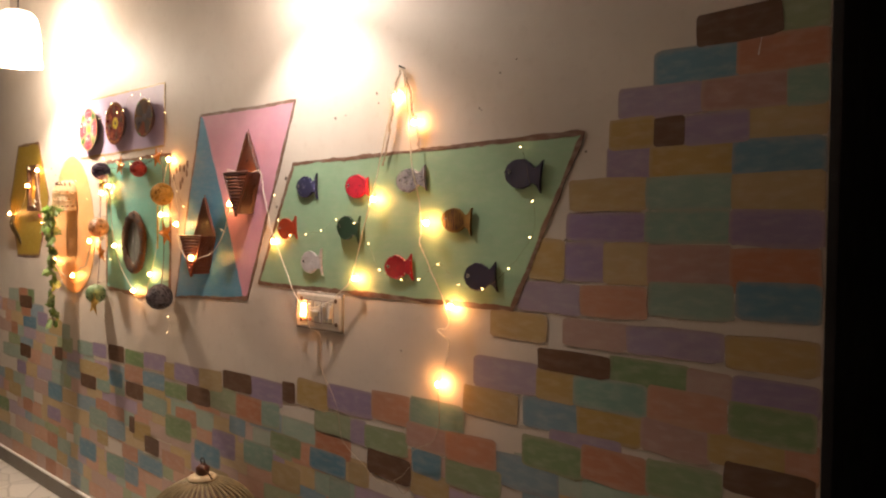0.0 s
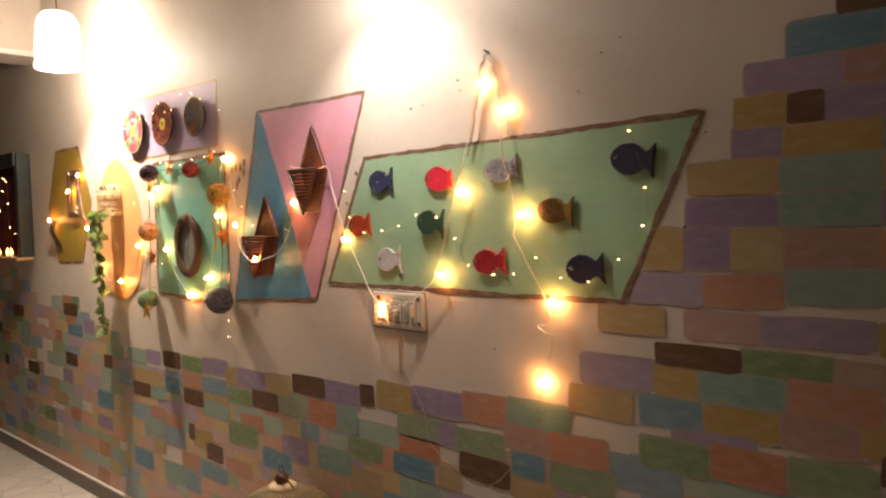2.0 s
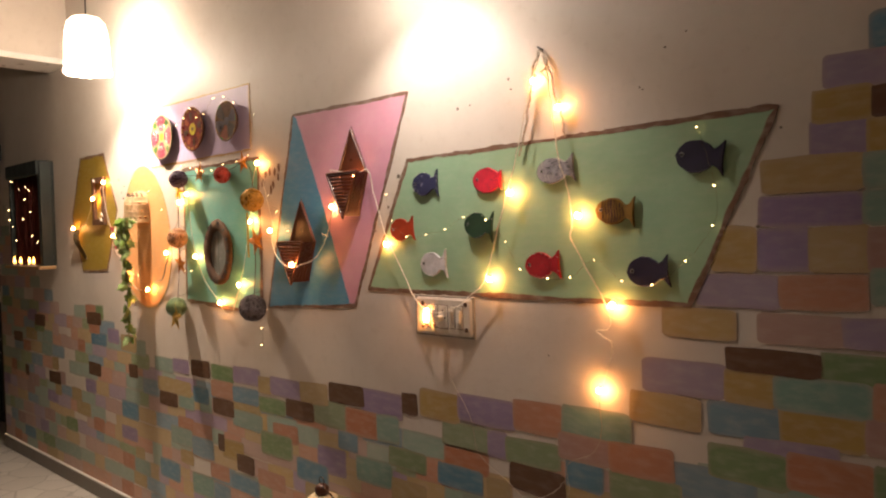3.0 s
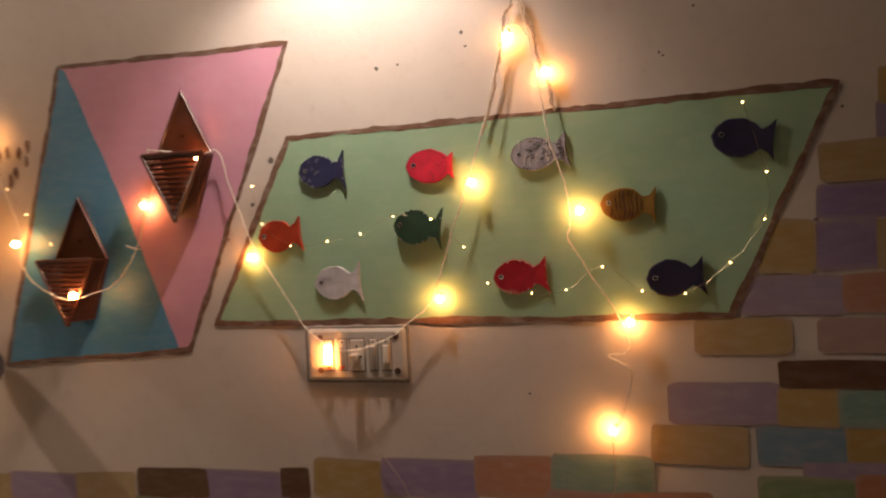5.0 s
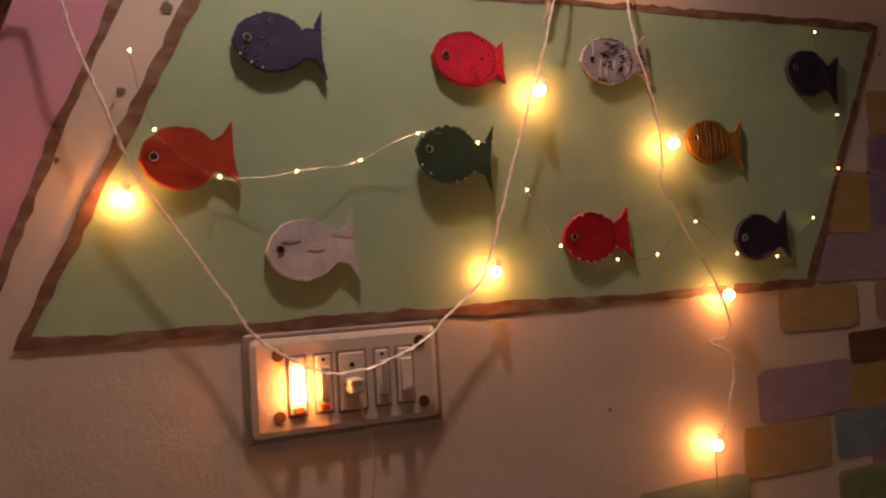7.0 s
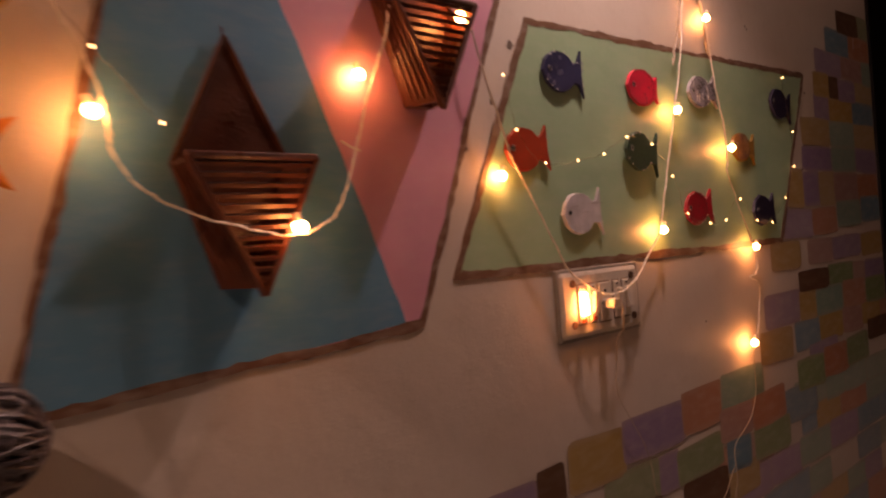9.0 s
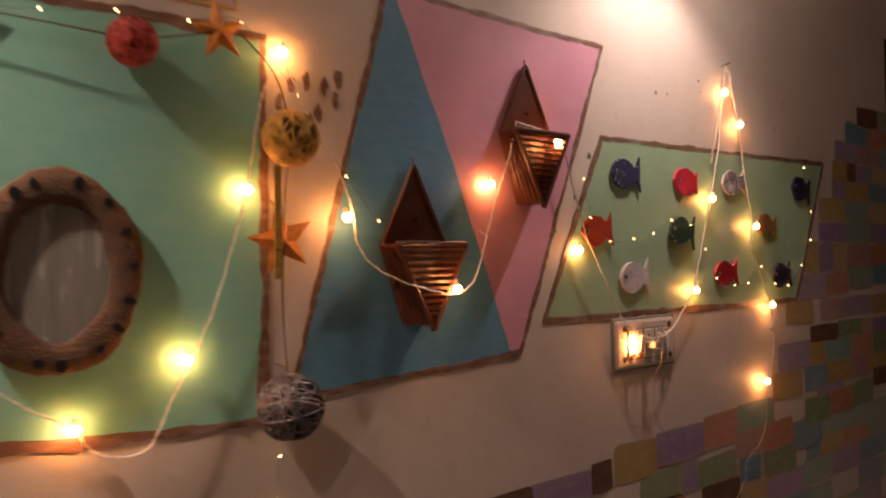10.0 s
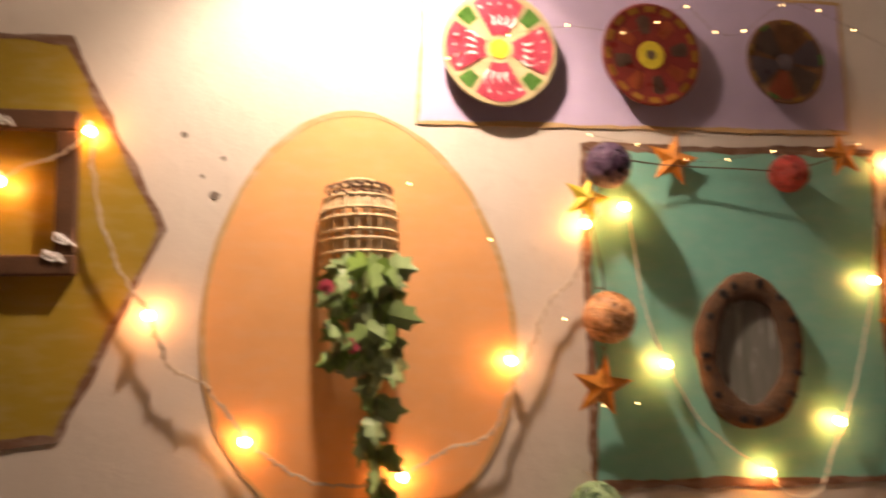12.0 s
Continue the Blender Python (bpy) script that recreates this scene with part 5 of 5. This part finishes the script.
fairy_chain("short dangling copper thread with tiny lights", [(-2.487, 1.02), (-2.492, 0.955)])

# ---- bricks painted on the wall ----
UNIT = []
for v in range(5):
    r = random.Random(100 + v)
    pts = []
    for k in range(20):
        a = -k * math.tau / 20
        c, s = math.cos(a), math.sin(a)
        e = 0.2
        pts.append((0.5 * math.copysign(abs(c) ** e, c) * (1 + r.uniform(-0.035, 0.01)), 0.5 * math.copysign(abs(s) ** e, s) * (1 + r.uniform(-0.10, 0.02))))
    UNIT.append(pts)


def unit_face(bm, verts, pts):
    """One painted face that carries its own unit square as UV."""
    layer = bm.loops.layers.uv.verify()
    for loop, uv in zip(bm.faces.new(verts).loops, pts):
        loop[layer].uv = uv


BRICK_MESH = {}
for code in BRICK_COLOURS:
    for v, pts in enumerate(UNIT):
        bm = bmesh.new()
        unit_face(bm, [bm.verts.new((u, -1.0, q)) for u, q in pts], pts)
        me = bpy.data.meshes.new("painted_brick")
        bm.to_mesh(me)
        bm.free()
        me.materials.append(BRICK_MATS[code])
        BRICK_MESH[code, v] = me
FAR = {code: bmesh.new() for code in BRICK_COLOURS}
for bm in FAR.values():
    bm.loops.layers.uv.new("UVMap")
count = [0]
lift = [0]


def brick(x0, x1, z0, z1, code, seed, layer=0.0007):
    r = random.Random(seed)
    lift[0] += 1
    thick = 0.0003 + layer + (0.00004 * (lift[0] % 11) if len(code) == 1 else 0.0)
    if code != "N":
        x0, x1, z0, z1 = x0 - 0.006, min(x1 + 0.006, X_RIGHT - 0.001), z0 - 0.006, z1 + 0.006
    if code == "N":
        thick = 0.0018
    x, z, w, h = (x0 + x1) / 2, (z0 + z1) / 2, x1 - x0, z1 - z0
    turn = r.uniform(-0.03, 0.03)
    z0, z1 = z0 + r.uniform(-0.004, 0.003), z1 + r.uniform(-0.003, 0.005)
    z, h = (z0 + z1) / 2, z1 - z0
    if x > -3.15 and count[0] < 300:
        count[0] += 1
        ob = new("painted_brick", BRICK_MESH[code, r.randrange(5)])
        ob.parent = wall
        ob.location, ob.scale, ob.rotation_euler = (x, 0, z), (w, thick, h), (0, turn, 0)
    else:
        unit = UNIT[r.randrange(5)]
        unit_face(FAR[code], [FAR[code].verts.new((x + u * w, -thick, z + q * h)) for u, q in unit], unit)


def course(x, z1, z0, text, slope=0.0):
    """A course from x rightwards: each word is a colour and a width in centimetres; '-' leaves a gap."""
    for i, word in enumerate(text.split()):
        w = float(word[1:]) / 100
        if word[0] != "-":
            dz = slope * i
            brick(x, x + w, z0 + dz, z1 + dz, word[0], int(1000 * abs(x)) + int(1000 * z0))
        x += w


# the tower by the doorway
course(-0.353, 1.825, 1.76, "N17 G7.5")
course(-0.438, 1.757, 1.694, "B17.3 O16")
course(-0.52, 1.690, 1.629, "L18.5 P16.5 T6.5")
course(-0.54, 1.622, 1.566, "Y10 N7 L12.5 Y14")
course(-0.545, 1.564, 1.498, "L10 Y17.5 B16.5")
course(-0.642, 1.496, 1.43, "Y19 T18.2 Y16.3")
course(-0.648, 1.422, 1.363, "L19.5 T18 L16.8")
course(-0.75, 1.357, 1.27, "Y9 - L10 Y10.5 P17.5 O16".replace("- ", "-1 "))
course(-0.785, 1.255, 1.192, "L17.6 O15.8 -1 T17.4 -1 B15.6", 0.006)
course(-0.867, 1.180, 1.122, "Y16.2 -5.2 P16.2 L20.5 -1 Y16.6")
course(-0.728, 1.105, 1.052, "N19.6 G18 P8.2 -1 L15.8", -0.002)
course(-0.920, 1.055, 0.987, "L19.5 Y10.2 T17.6 -0.8 O16.3 -1 G15.5", -0.001)
course(-0.954, 0.975, 0.908, "Y17 -2 B15.2 Y15.5 -0.5 P14.5 Y15 O5", 0.002)
course(-0.686, 0.908, 0.880, "L18.2")
course(-0.765, 0.885, 0.812, "G16.6 O16 G15.8", 0.007)
course(-0.278, 0.930, 0.868, "N17.4")
# dark bricks spread over the long wall
for i, (x, z, w) in enumerate([(-4.091, 0.954, 0.19), (-4.895, 0.894, 0.18), (-5.296, 0.769, 0.17), (-5.154, 0.567, 0.065), (-4.686, 0.573, 0.185), (-4.104, 0.682, 0.163), (-3.641, 0.724, 0.10), (-2.99, 0.808, 0.161), (-3.287, 0.637, 0.175),
                               (-2.813, 0.668, 0.168), (-2.838, 0.516, 0.052), (-2.659, 0.456, 0.127), (-2.285, 0.731, 0.174), (-2.019, 0.824, 0.189), (-1.712, 0.835, 0.071), (-1.236, 0.697, 0.185)]):
    brick(x - w / 2, x + w / 2, z - 0.035, z + 0.035, "N", i)
# the courses below the panels, from the doorway to the ivy
course(-1.939, 0.858, 0.784, "L19.1")
course(-1.664, 0.888, 0.812, "Y15.4 L20.4 O15.6 T19.5", 0.008)
course(-1.161, 0.842, 0.778, "P14.6 O16.4")
course(-0.845, 0.828, 0.748, "B18")
course(-1.573, 0.803, 0.736, "G17.5 L6.2 G17.2")
course(-1.140, 0.776, 0.708, "B10.2 -2.4 G17.8", -0.002)
course(-2.022, 0.782, 0.702, "O15.8 T9.8")
course(-2.546, 0.828, 0.765, "Y8 L18.9 Y15.6", 0.005)
course(-2.199, 0.786, 0.704, "G17.2")
course(-2.899, 0.832, 0.775, "G17.2 L19", 0.014)
course(-3.407, 0.818, 0.762, "T17.4 L14", 0.01)
course(-2.903, 0.769, 0.710, "O16.8 B18.5 -0.5 G17", -0.006)
course(-3.385, 0.732, 0.672, "Y16 Y14.4 -2.5 B12.6 -19.3 Y19.4", -0.003)
course(-1.568, 0.732, 0.678, "O16.6 -25.7 Y13.9", -0.012)
course(-2.064, 0.694, 0.636, "B9.5 -15.8 G16.2 -5.3 B17.1 -2 Y7.5", -0.004)
course(-3.192, 0.678, 0.616, "T13.4 -31.8 T20.6 -7.9 O15.2", -0.004)
course(-2.539, 0.618, 0.534, "G19.7 -15.9 L14.9 -6 T17.3", 0.003)
course(-1.801, 0.588, 0.512, "Y14.8 -15.6 T9.1", 0.006)
course(-3.201, 0.572, 0.500, "O13.5 O15 -8.9 Y15.6", -0.012)
course(-2.311, 0.552, 0.480, "B17.6")
course(-3.782, 0.560, 0.484, "B18 -33.2 T18.8 B17.7", -0.020)
course(-3.070, 0.546, 0.496, "G15.2")
course(-2.569, 0.464, 0.402, "O17.6 -13 Y18.7", 0.004)
course(-3.793, 0.438, 0.380, "L16.9 -43.7 Y10.7 -15 O14.3 -2 B19.8", -0.006)
course(-3.390, 0.346, 0.266, "B18.4 -11.8 T17.8 -0.5 B12", -0.003)
course(-3.920, 0.915, 0.845, "L12.8 -2.4 Y16.6", -0.012)


def top_of_bricks(x):
    """How high the painted bricks reach along the wall."""
    if x > -0.80:
        return 0.86
    if x > -1.6:
        return 0.76
    if x > -3.0:
        return 0.78
    if x > -3.55:
        return 0.80
    if x > -4.6:
        return 1.03
    return 1.03 + min(0.5, (-4.6 - x) * 0.62)


r = random.Random(21)
row, place = 0, 0
z = 0.09
palette = "BTOLYGYOTTLPOYBP"
while z < 1.70:
    h = 0.066
    x = X_LEFT + 0.01 - r.uniform(0, 0.1)
    while x < X_RIGHT - 0.02:
        place += 1
        w = r.choice((0.09, 0.13, 0.16, 0.185, 0.19))
        x0, x1 = max(x, X_LEFT + 0.004), min(x + w, X_RIGHT - 0.003)
        sag = 0.012 * math.sin(1.7 * x + row)
        if x1 - x0 > 0.05 and z + h < top_of_bricks((x0 + x1) / 2) + r.uniform(-0.03, 0.03):
            code = r.choice(palette)
            if r.random() < 0.96:
                full = x1 < -3.5 and r.random() < 0.22
                brick(x0, x1, z + sag, z + sag + h * r.uniform(0.95, 1.0), code if full else "wash " + code, row * 997 + int(x * 1000) % 991, 0.0007 if full else 0.00004 * (row % 3 * 4 + place % 4))
        x += w + r.choice((0.0, 0.002, 0.004))
    z += 0.0668
    row += 1
for code, bm in FAR.items():
    if len(bm.verts):
        tagged(part("painted_bricks", bm, BRICK_MATS[code], wall, "pastel bricks painted along the far end of the wall"), kind="stuff")
    else:
        bm.free()
